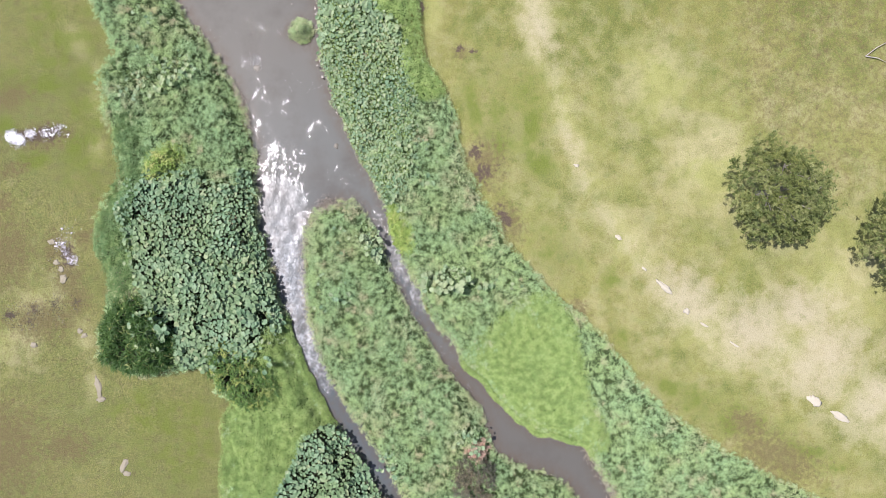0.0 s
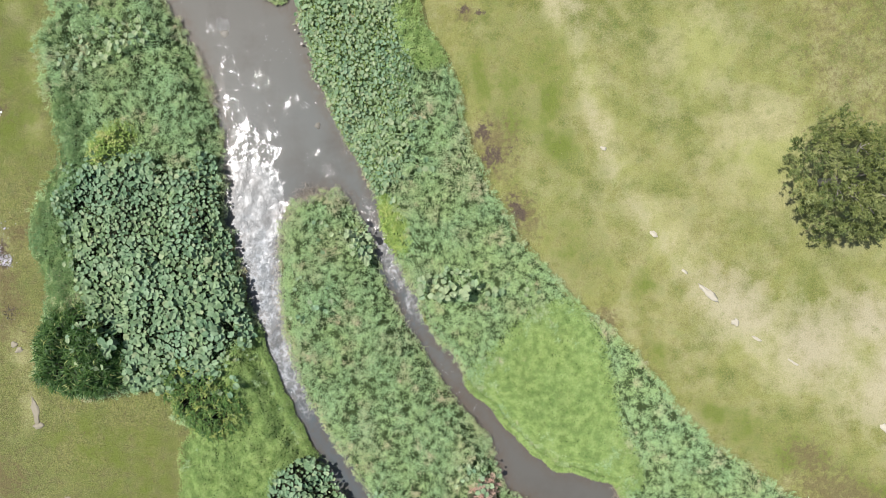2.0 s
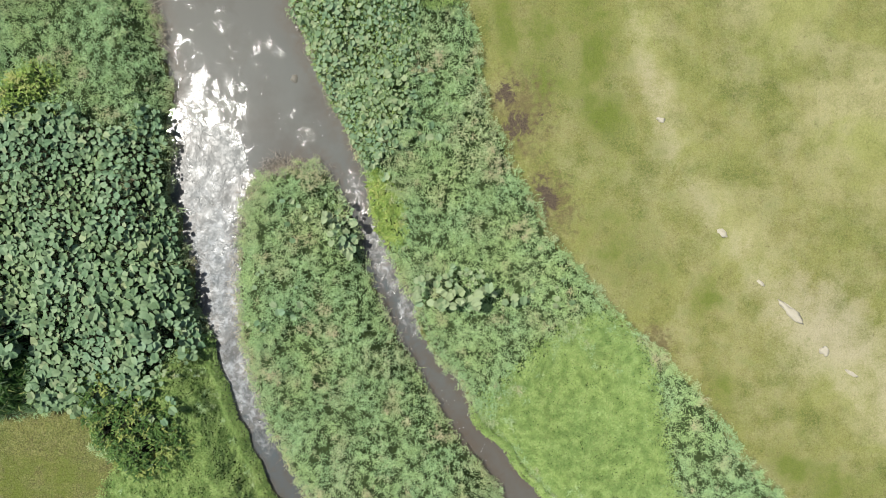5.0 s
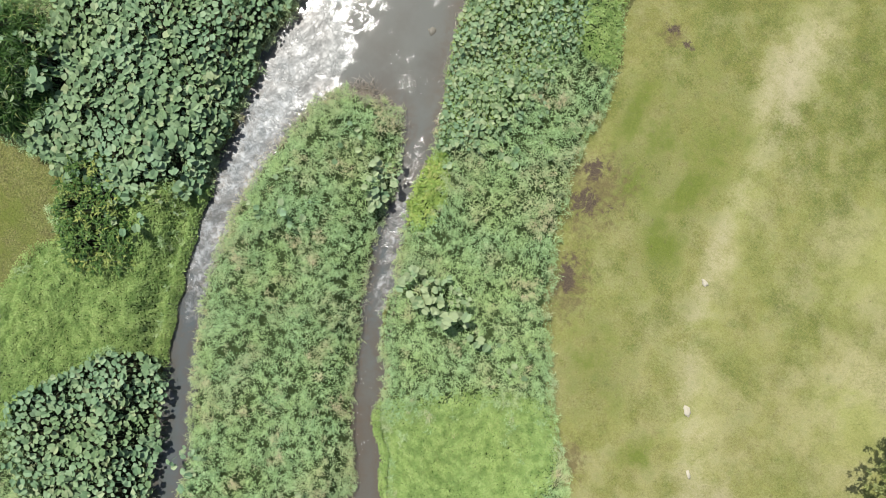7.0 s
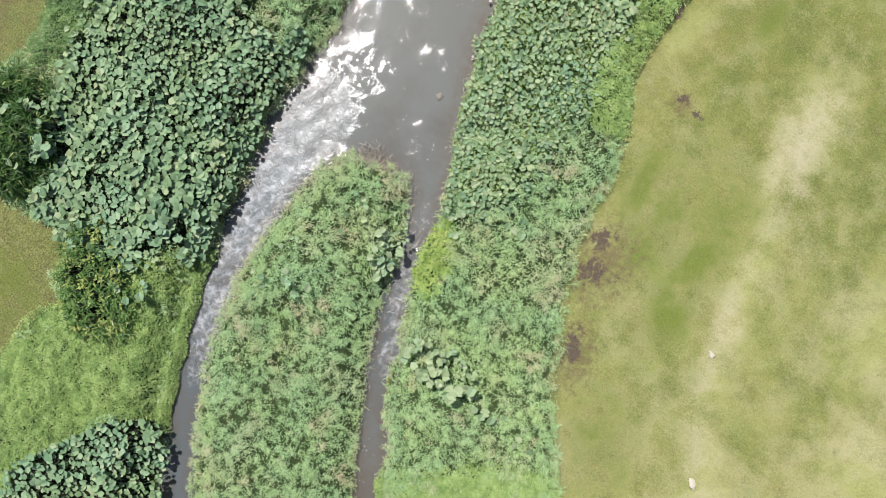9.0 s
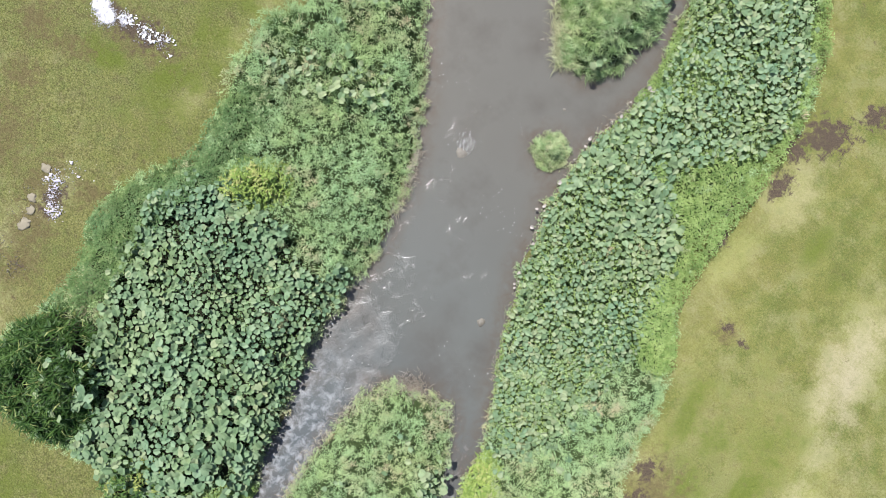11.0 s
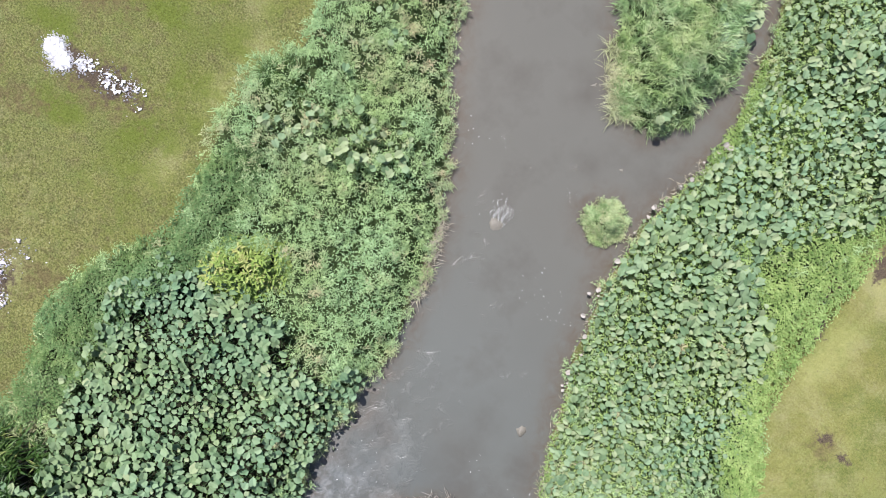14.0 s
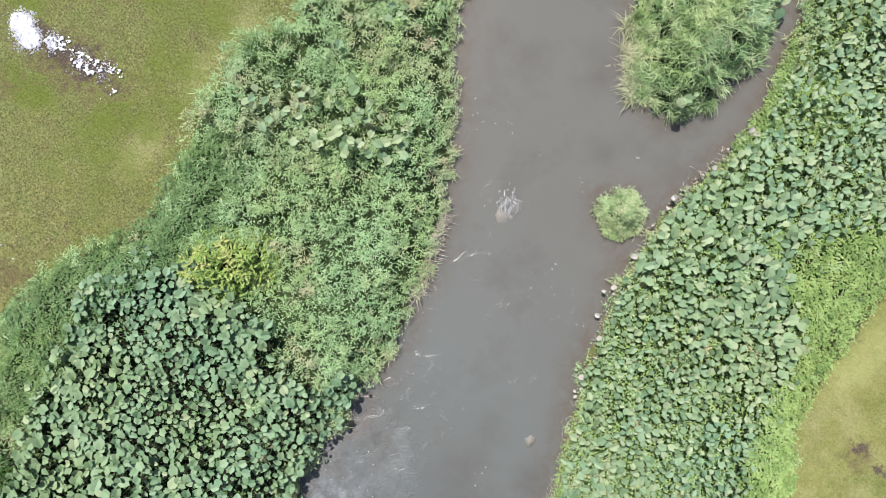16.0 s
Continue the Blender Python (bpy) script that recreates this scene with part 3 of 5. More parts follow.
    for b in ((1.95, 4.0, 0.42, 0.5, 0), (2.3, 3.1, 0.5, 0.55, 0), (3.25, 1.1, 0.35, 0.8, 30), (0.1, 14.5, 1.1, 0.8, 40), (-0.45, 13.6, 0.6, 0.5, 20), (-0.1, 12.6, 0.4, 0.7, 0), (-0.75, 11.2, 0.22, 0.8, 0), (-0.5, 10.3, 0.3, 0.6, 0), (1.2, 8.5, 0.3, 0.2, 0), (1.8, 8.4, 0.3, 0.2, 0), (0.9, 15.8, 0.7, 0.5, 20),
              (-18.4, -3.2, 0.4, 0.25, 0), (-17.4, -3.0, 0.35, 0.2, 20), (-16.5, -2.7, 0.35, 0.2, 20), (-17.6, -3.5, 0.3, 0.15, 0), (-15.5, -2.6, 0.2, 0.15, 0), (3.0, 3.3, 0.22, 0.16, 0), (-16.9, 4.7, 1.4, 0.5, 8), (-17.9, 4.55, 0.55, 0.5, 0), (-15.9, -0.5, 0.45, 0.8, 0)):
        soil = np.maximum(soil, 0.9 * blob(x, y, *b))
    lush = np.zeros_like(x)
    for b in ((4.3, 6.2, 1.0, 2.2, 5), (4.6, 3.6, 0.9, 1.4, 0), (8.0, -1.6, 0.6, 0.8, 0), (12.0, -7.2, 2.2, 0.9, -30), (14.3, -8.0, 1.8, 0.9, -30), (17.0, -9.4, 2.2, 0.8, -27), (15.7, -8.7, 0.8, 0.5, -25), (17.5, -9.4, 0.8, 0.5, -25), (18.8, -10.2, 0.8, 0.5, -25), (-15.0, 5.0, 1.6, 5.0, 0), (-11.0, -8.5, 2.5, 3.0, 0), (-16, 9.0, 2.5, 3.0, 0),
              (3.0, 5.5, 1.2, 3.0, 0), (5.5, -0.5, 1.2, 1.8, 40), (-12.5, -7.5, 2.5, 1.5, 0), (-17.5, 7.0, 2.0, 1.2, 0)):
        lush = np.maximum(lush, 0.8 * blob(x, y, *b))
    for b in ((1.75, 11.9, 0.45, 0.8, 0), (2.7, 11.2, 0.4, 0.6, 0), (1.9, 6.0, 0.6, 1.6, 10), (3.0, 4.4, 0.5, 1.2, 0), (7.9, -1.8, 0.5, 0.7, 0), (8.4, -4.2, 0.5, 0.8, 35), (10.6, -6.5, 1.0, 0.5, -40), (13.4, -8.3, 1.2, 0.5, -30), (16.7, -9.4, 1.4, 0.6, -25)):
        lush = np.maximum(lush, 1.05 * blob(x, y, *b))
    for b in ((4.55, 5.2, 0.7, 1.2, 0), (4.85, 3.4, 0.75, 1.0, 0), (-18.7, 5.1, 0.9, 0.5, 10), (-15.5, 4.1, 0.7, 0.6, 0), (-16.8, 7.1, 1.1, 0.9, 0), (-17.2, 3.6, 1.0, 0.5, 0)):
        lush = np.maximum(lush, 1.25 * blob(x, y, *b))
    pale = 0.60 * blob(x, y, 4.7, 9.6, 0.9, 1.7, 15)
    for b in ((11.6, -2.6, 1.3, 2.4, 52), (14.6, -4.0, 1.8, 2.6, 62), (17.6, -5.2, 2.4, 2.4, 70), (19.8, -7.2, 2.2, 1.6, 60), (16.5, -3.0, 2.2, 1.3, 0)):
        pale = np.maximum(pale, 0.72 * blob(x, y, *b))
    # a foot-worn track along the meadow
    track = smooth([(4.9, 9.5), (5.5, 7.0), (6.0, 5.0), (6.5, 3.5), (7.2, 2.0), (8.2, 0.4), (9.5, -1.1), (10.6, -2.2), (12.2, -3.6), (14.6, -5.2), (17.3, -7.0), (20.5, -9.0)], False)
    off = np.full(x.shape, 1e9)
    for qx, qy in track:
        off = np.minimum(off, np.hypot(x - qx, y - qy))
    pale = np.maximum(pale, (0.08 + 0.40 * value_noise(x, y, 1.2, 68, 2)) * (1 - step(off, 0.05, 0.62)))
    brown = np.maximum(brown, 0.46 * step(blob(x, y, 17.5, 9.0, 4.5, 8.0, 0), 0.0, 0.6))
    fringe = (1 - step(rim, 0.0, 0.55)) * (~veg) * (x > -3) * (y > -14) * (y < 18)
    brown = np.maximum(brown, 0.44 * fringe * step(value_noise(x, y, 1.6, 67, 2), 0.35, 0.65))
    mark(me, "pale", pale)
    mark(me, "dry", dry), mark(me, "brown", brown), mark(me, "soil", soil), mark(me, "lush", lush)
    mark(me, "coarse", 1.0 - 0.58 * east)
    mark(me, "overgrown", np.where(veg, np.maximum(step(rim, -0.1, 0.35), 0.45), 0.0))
    # mask of the shade painted on the ground beneath taro and bushes
    gap_shade = np.zeros_like(x)
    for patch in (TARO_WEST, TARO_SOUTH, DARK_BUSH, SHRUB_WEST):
        gap_shade = np.where(inside(patch, x, y), 1.0, gap_shade)
    mark(me, "gap_shade", gap_shade)
    mark(me, "bed", step(-d, -0.12, 0.1))
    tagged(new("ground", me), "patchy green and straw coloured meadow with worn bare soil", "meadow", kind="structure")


def rapid_strength(x, y):
    """Where the stream runs fast: along the west channel, and through the narrow east one."""
    r = np.zeros_like(x)
    for cx, cy, rx, ry, turn, k in ((-7.0, 3.0, 0.9, 1.9, 4, 0.45), (-6.6, 1.2, 1.35, 2.2, 8, 1.15), (-6.5, -0.6, 1.0, 1.8, 12, 1.15), (-6.1, -2.2, 0.75, 2.0, 16, 1.50), (-5.55, -4.3, 0.6, 2.0, 18, 1.40), (-7.5, 5.0, 0.5, 1.4, 20, 0.24),
                               (-4.8, -6.0, 0.45, 1.3, 24, 0.85),
                               (-2.2, 0.8, 0.5, 1.0, 15, 0.5), (-1.45, -0.9, 0.5, 1.4, 25, 0.85), (-0.6, -2.5, 0.4, 1.1, 28, 0.75), (-8.15, 8.1, 0.45, 0.6, 20, 0.32), (-7.6, 6.7, 0.35, 0.9, 25, 0.30),
                               (-5.0, 5.1, 0.7, 0.5, 30, 0.36), (-6.0, 3.6, 0.4, 0.9, 10, 0.42), (-6.4, 6.0, 0.4, 0.5, 0, 0.33), (-3.9, 2.6, 0.35, 0.4, 0, 0.33)):
        r = np.maximum(r, k * step(blob(x, y, cx, cy, rx, ry, turn), 0.05, 0.75))
    return r


def build_water():
    fine = 0.11
    xs, ys = axis(-18, 11, fine, -40, 26, False), axis(-16, 21, fine, -40, 48, False)
    x, y = np.meshgrid(xs, ys)
    shape = x.shape
    near = inside(CHANNEL, x.ravel(), y.ravel()) | (away(CHANNEL, x.ravel(), y.ravel()) < 0.5)
    r = rapid_strength(x.ravel(), y.ravel())
    wave = value_noise(x.ravel() * 1.5, y.ravel() * 0.9, 0.6, 41, 2) - 0.5
    z = WATER_Z + r * 0.06 * wave
    ok = near.reshape(shape)
    cell = ok[:-1, :-1] & ok[:-1, 1:] & ok[1:, 1:] & ok[1:, :-1]
    idx = np.arange(x.size).reshape(shape)
    faces = np.stack([idx[:-1, :-1], idx[:-1, 1:], idx[1:, 1:], idx[1:, :-1]], -1)[cell]
    used, back = np.unique(faces, return_inverse=True)
    me = make("water", np.c_[x.ravel(), y.ravel(), z][used], back.reshape(faces.shape), M_WATER, soft=True)
    mark(me, "rapid", r[used])
    d = wet(x.ravel()[used], y.ravel()[used])
    mark(me, "shore", (1 - step(-d, 0.05, 0.75)) * 0.8)
    # dark stretches of bed, plus the tussock's shadow painted into the water
    shoal_shadow = np.zeros(len(used))
    for b in ((-5.0, 2.9, 0.8, 1.2, 20), (-5.0, 3.9, 0.5, 0.8, 20), (-6.4, 10.7, 0.6, 0.4, 20), (-5.5, 10.7, 0.5, 0.6, 0), (-5.05, 10.8, 0.4, 0.9, 0), (-8.1, 11.5, 0.5, 0.7, 30), (-6.9, 10.2, 0.5, 0.4, 0), (-3.7, 3.4, 0.5, 0.7, 20), (-4.2, 2.6, 1.2, 0.7, 10)):
        shoal_shadow = np.maximum(shoal_shadow, 0.50 * blob(x.ravel()[used], y.ravel()[used], *b))
    mark(me, "shoal_shadow", shoal_shadow)
    tagged(new("water", me), "murky grey brown stream water with glittering rapids", "stream", kind="structure")


build_ground()
build_water()


# ---------------------------------------------------------------- plant builders
def scatter(poly, per_m2, grow=0.0, keep=None):
    """Random places in an outline of the plan."""
    lo, hi = poly.min(0) - grow, poly.max(0) + grow
    lo, hi = np.maximum(lo, (-21, -15)), np.minimum(hi, (22, 20))
    n = int((hi[0] - lo[0]) * (hi[1] - lo[1]) * per_m2)
    x, y = rng.uniform(lo[0], hi[0], n), rng.uniform(lo[1], hi[1], n)
    ok = inside(poly, x, y)
    if grow > 0:
        ok |= away(poly, x, y) < grow * rng.uniform(0, 1, n)
    if keep is not None:
        ok &= keep(x, y)
    return x[ok], y[ok]


def spaced(x, y, gap):
    """Which of the places to keep so that none lies nearer to another than the gap at it."""
    gap = np.broadcast_to(gap, x.shape)
    cell, keep, wide = {}, np.zeros(len(x), bool), float(np.max(gap))
    for i, (u, v, g) in enumerate(zip(x, y, gap)):
        a, b = int(u // wide), int(v // wide)
        if all((u - p) ** 2 + (v - q) ** 2 > g * g for c in (a - 1, a, a + 1) for e in (b - 1, b, b + 1) for p, q in cell.get((c, e), ())):
            cell.setdefault((a, b), []).append((u, v))
            keep[i] = True
    return keep


def height_at(x, y):
    d = wet(x, y)
    rim = np.minimum(away(STRIP_WEST, x, y), away(STRIP_EAST, x, y))
    veg = np.where(inside(STRIP_WEST, x, y) | inside(STRIP_EAST, x, y), step(rim, 0.0, 0.5), 0.0)
    for land in LANDS:
        veg = np.where(inside(land, x, y), 0.9, veg)
    return np.maximum(relief(x, y, d, veg), WATER_Z + 0.03), d


def ribbons(name, x, y, z, length, width, rise, droop, tone, mat, heading=None, curl=0.25):
    """Bent, tapered grass blades, five corners each."""
    n = len(x)
    h = rng.uniform(0, 2 * np.pi, n) if heading is None else heading
    f = np.c_[np.cos(h), np.sin(h), np.zeros(n)]
    side = np.c_[-np.sin(h), np.cos(h), rng.normal(0, 0.35, n)] * (width / 2)[:, None]
    up = np.array([0, 0, 1.0])
    base = np.c_[x, y, z]
    midp = base + f * (length * 0.45 * np.cos(rise))[:, None] + up * (length * 0.55 * np.sin(rise))[:, None]
    h2 = h + rng.normal(0, curl, n)
    f2 = np.c_[np.cos(h2), np.sin(h2), np.zeros(n)]
    tip = midp + f2 * (length * 0.5 * np.cos(rise - droop))[:, None] + up * (length * 0.5 * np.sin(rise - droop))[:, None]
    v = np.stack([base - side * 0.7, base + side * 0.7, midp + side, midp - side, tip], 1).reshape(-1, 3)
    k = np.arange(n)[:, None] * 5
    return make(name, v, [k + [0, 1, 2, 3], k + [3, 2, 4]], mat, np.repeat(tone, 5))


def lances(name, x, y, z, length, width, rise, tone, mat, heading=None):
    """Small pointed leaves folded along the midrib, five corners each."""
    n = len(x)
    h = rng.uniform(0, 2 * np.pi, n) if heading is None else heading
    c, s = np.cos(rise), np.sin(rise)
    f = np.c_[np.cos(h) * c, np.sin(h) * c, s]
    lean = rng.normal(0, 0.3, n)
    side = np.c_[-np.sin(h), np.cos(h), lean] * (width / 2)[:, None]
    lift = np.c_[np.zeros((n, 2)), width * 0.18]
    base = np.c_[x, y, z]
    belly = base + f * (length * 0.42)[:, None]
    tip = base + f * length[:, None] - np.c_[np.zeros((n, 2)), length * 0.15]
    v = np.stack([base, belly - side + lift, tip, belly + side + lift], 1).reshape(-1, 3)
    k = np.arange(n)[:, None] * 4
    return make(name, v, [k + [0, 1, 2], k + [0, 2, 3]], mat, np.repeat(tone, 4))


def not_in(*polys):
    def keep(x, y):
        ok = np.ones(x.shape, bool)
        for p in polys:
            ok &= ~inside(p, x, y)
        return ok
    return keep


def dryness(x, y, d, seed):
    """Straw patches, and straw along the water's edge."""
    patch = np.maximum(step(value_noise(x, y, 1.3, seed, 3), 0.57, 0.72) * 0.45, step(value_noise(x, y, 0.5, seed + 40, 2), 0.66, 0.80) * 0.95)
    edge = (1 - step(np.abs(d), 0.0, 0.20)) * np.where((x > -5.5) & (y > 3.5), 0.25, 0.5)
    t = np.maximum(patch, edge) * rng.uniform(0.2, 1.15, len(x))
    return np.clip(t + (rng.uniform(0, 1, len(x)) < 0.03) * 0.5, 0, 1)


def tufts(x, y, seed):
    """Rounded tufts a hand or two wide with narrow hollows between them, from 0 to about 1.4."""
    small, wide = value_noise(x, y, 0.26, seed + 3, 2), value_noise(x, y, 0.9, seed + 5, 2)
    return step(small, 0.30, 0.62) * 0.75 + 0.40 * step(wide, 0.25, 0.75)


def bank_cover(name, poly, skip, per_m2, label, seed, deep=0.22):
    """Knee-high creeping grass and creepers with a lumpy top."""
    owner = thing(name, *poly.mean(0), 0.0, label, "bank plants", kind="stuff")
    clear = not_in(*skip)
    cx, cy = scatter(poly, per_m2, 0.14, lambda u, v: clear(u + 2.4 * (value_noise(u, v, 0.8, 88, 3) - 0.5) + rng.normal(0, 0.25, u.shape), v + 2.4 * (value_noise(u, v, 0.8, 89, 3) - 0.5) + rng.normal(0, 0.25, u.shape)) | ((wet(u, v) < 0.38) & (inside(TARO_EAST, u, v) | inside(TARO_WEST, u, v)))
                     | (inside(TARO_EAST, u, v) & (rng.uniform(0, 1, u.shape) < 0.75 - 0.5 * step(v, 3.5, 8.0))))
    thick = (value_noise(cx, cy, 0.17, seed + 9, 2) > 0.29) | (wet(cx, cy) < 0.15)
    cx, cy = cx[thick], cy[thick]
    cz, d = height_at(cx, cy)
    cz = cz + (0.03 + tufts(cx, cy, seed) * deep) * (0.25 + 0.75 * step(d, -0.05, 0.7)) + rng.uniform(-0.05, 0.10, len(cx))
    k = 19
    x, y, z, d = (np.repeat(v, k) for v in (cx, cy, cz, d))
    n = len(x)
    swirl = np.repeat(value_noise(cx, cy, 1.0, seed + 7, 2) * 14 + rng.normal(0, 0.8, len(cx)), k) + rng.normal(0, 1.6, n)
    tone = np.repeat(dryness(cx, cy, d[::k], seed), k) * rng.uniform(0.5, 1.1, n)
    me = ribbons("grass_blades", x + rng.normal(0, 0.045, n), y + rng.normal(0, 0.045, n), z, rng.uniform(0.08, 0.20, n), rng.uniform(0.008, 0.015, n), rng.uniform(0.20, 1.25, n), rng.uniform(0.4, 1.4, n),
                 np.clip(tone, 0, 1), M_BLADE, swirl, 0.8)
    part("grass_blades", me, owner).matrix_parent_inverse = owner.matrix_world.inverted()
    x, y = scatter(poly, per_m2 * 7, 0.10, not_in(*skip))
    thick = value_noise(x, y, 0.17, seed + 9, 2) > 0.31
    x, y = x[thick], y[thick]
    z, d = height_at(x, y)
    z = z + tufts(x, y, seed) * deep * (0.25 + 0.75 * step(d, -0.05, 0.7))
    n = len(x)
    me = lances("creeper_leaves", x, y, z + rng.uniform(0, 0.10, n), rng.uniform(0.045, 0.085, n), rng.uniform(0.020, 0.036, n), rng.uniform(-0.3, 0.8, n), dryness(x, y, d, seed) * 0.8, M_CREEPER)
    part("creeper_leaves", me, owner).matrix_parent_inverse = owner.matrix_world.inverted()


def lime_cover(poly, skip, per_m2, label, grow=0.15, mat=None, lift=0.12):
    owner = thing("ground_cover", *poly.mean(0), 0.0, label, "ground cover", kind="stuff")
    x, y = scatter(poly, per_m2, grow, not_in(*skip))
    z, d = height_at(x, y)
    z = np.where(d < 0.04, np.maximum(z, WATER_Z + 0.24 * np.clip(1 + d / 0.22, 0, 1)), z)
    x, y, z = x[d > -0.20], y[d > -0.20], z[d > -0.20]
    n = len(x)
    z = z + (value_noise(x, y, 0.3, 77, 3) + 1.2 * value_noise(x, y, 0.9, 78, 2) - 0.4) * lift * (0.15 + 0.85 * step(d[d > -0.20], 0.0, 0.9)) + rng.uniform(0, 0.06, n)
    tone = np.clip(rng.normal(0.05, 0.12, n) + 0.08 * step(value_noise(x, y, 1.2, 79, 3), 0.55, 0.8), 0, 1)
    me = lances("leaves", x, y, z, rng.uniform(0.050, 0.100, n), rng.uniform(0.024, 0.044, n), rng.uniform(-0.2, 0.8, n), tone, mat or M_LIME)
    tagged(part("leaves", me, owner), kind="stuff").matrix_parent_inverse = owner.matrix_world.inverted()


def taro_leaf_mesh(seed):
    """A heart shaped leaf, cupped and notched, on a bent stalk; unit size, stalk joint at the origin."""
    r = np.random.default_rng(seed)
    n = 12
    a = np.linspace(0, 2 * np.pi, n, endpoint=False)
    rad = 0.53 * (1 + 0.08 * np.cos(2 * a) - 0.05 * np.cos(3 * a)) * (1 + r.normal(0, 0.05, n))
    rad[0] *= 1.22
    rad[n // 2] *= 0.55
    px, py = rad * np.cos(a) + 0.12, rad * np.sin(a) * r.uniform(0.86, 1.04)
    pz = r.uniform(0.10, 0.55) * np.abs(py) - 0.22 * np.clip(px, 0, 1) ** 2 + r.normal(0, 0.015, n)
    v = [(0.0, 0.0, 0.0)] + list(zip(px, py, pz))
    f = [(0, i + 1, (i + 1) % n + 1) for i in range(n)]
    base = len(v)
    lean = r.uniform(-0.5, 0.5, 2)
    for at, w in ((0.0, 0.022), (1.7, 0.035)):
        for k in range(3):
            b = 2 * math.pi * k / 3
            v.append((w * math.cos(b) + lean[0] * at * 0.4, w * math.sin(b) + lean[1] * at * 0.4, -at - 0.01))
    for k in range(3):
        f += [(base + k, base + (k + 1) % 3, base + 3 + (k + 1) % 3), (base + k, base + 3 + (k + 1) % 3, base + 3 + k)]
    return np.array(v), np.array(f)


TARO_SHAPES = [taro_leaf_mesh(s) for s in range(6)]
TARO_MESHES = [[make("taro_leaf", v, f, M_TARO_ONE, np.full(len(v), tone), False) for v, f in TARO_SHAPES] for tone in (0.0, 0.12, 0.45)]


def taro_patch(name, x, y, rise, size, label, close, seed, group="taro patches", shares=(0.72, 0.23, 0.05)):
    """Large leaves on stalks. Those nearest to the stretch `close` of the plan are objects of their own."""
    g = np.random.default_rng(seed)
    n = len(x)
    gz, d = height_at(x, y)
    z = np.maximum(gz, WATER_Z) + rise * (0.45 + 0.8 * value_noise(x, y, 0.8, seed, 2)) * g.uniform(0.75, 1.15, n)
    scale = 1.06 * size * g.uniform(0.55, 1.30, n) * (0.8 + 0.4 * value_noise(x, y, 1.3, seed + 5, 2))
    head, pitch, roll = g.normal(-1.9, 1.25, n), g.normal(0.15, 0.22, n), g.normal(0, 0.20, n)
    tone = g.choice(3, n, p=shares)
    shape = g.integers(0, len(TARO_SHAPES), n)
    owner = thing(name, float(np.mean(x)), float(np.mean(y)), 0.0, label, "taro plants", group)
    order = np.argsort((x - close[0]) ** 2 + (y - close[1]) ** 2)
    back = owner.matrix_world.inverted()
    vs, fs, ts, at = [], [], [], 0
    for rank, i in enumerate(order):
        m = Matrix.LocRotScale((x[i], y[i], z[i]), Euler((roll[i], pitch[i], head[i])), Vector((scale[i],) * 3))
        if rank < 290:
            ob = new("leaf", TARO_MESHES[tone[i]][shape[i]])
            ob.parent = owner
            ob.matrix_parent_inverse = back
            ob.matrix_basis = m
        else:
            v, f = TARO_SHAPES[shape[i]]
            a = np.array(m)
            vs.append(v @ a[:3, :3].T + a[:3, 3])
            fs.append(f + at)
            ts.append(np.full(len(v), (0.0, 0.12, 0.45)[tone[i]]))
            at += len(v)
    if vs:
        ob = part("leaves", make("leaves", np.vstack(vs), np.vstack(fs), M_TARO, np.concatenate(ts), False), owner)
        ob.matrix_parent_inverse = back
        tagged(ob, kind="stuff")
    return owner


def strap_bush(name, poly, per_m2, height, length, width, mat, label, category, seed, yellow=0.05):
    """Rosettes of long arching strap leaves heaped into a bush."""
    g = np.random.default_rng(seed)
    owner = thing(name, *poly.mean(0), 0.0, label, category)
    cx, cy = scatter(poly, per_m2, 0.0)
    rim = step(away(poly, cx, cy), 0.0, 0.7)
    cz, d = height_at(cx, cy)
    cz = cz + height * (0.35 + 0.65 * rim) * g.uniform(0.6, 1.05, len(cx))
    k = 17
    x, y, z = (np.repeat(v, k) for v in (cx, cy, cz))
    n = len(x)
    me = ribbons("leaves", x + g.normal(0, 0.04, n), y + g.normal(0, 0.04, n), z, length * g.uniform(0.6, 1.2, n), width * g.uniform(0.7, 1.3, n), g.uniform(0.1, 1.25, n), g.uniform(0.5, 1.5, n),
                 np.clip((g.uniform(0, 1, n) < yellow) * g.uniform(0.3, 1.0, n), 0, 1), mat)
    tagged(part("leaves", me, owner), kind="stuff").matrix_parent_inverse = owner.matrix_world.inverted()
    stems(owner, cx, cy, cz)
    return owner


def stems(owner, cx, cy, cz):
    """Thin three sided stems from the ground to each rosette."""
    gz, d = height_at(cx, cy)
    gz = np.minimum(gz, WATER_Z + 0.2) if len(cx) == 0 else gz
    n = len(cx)
    vs = []
    for k in range(3):
        a = 2 * math.pi * k / 3
        vs.append(np.c_[cx + 0.016 * math.cos(a), cy + 0.016 * math.sin(a), gz - 0.05])
        vs.append(np.c_[cx + 0.010 * math.cos(a), cy + 0.010 * math.sin(a), cz + 0.01])
    v = np.stack(vs, 1).reshape(-1, 3)
    b = np.arange(n)[:, None] * 6
    f = np.vstack([b + [0, 2, 3, 1], b + [2, 4, 5, 3], b + [4, 0, 1, 5]])
    tagged(part("stems", make("stems", v, f, M_BARK), owner), kind="stuff").matrix_parent_inverse = owner.matrix_world.inverted()


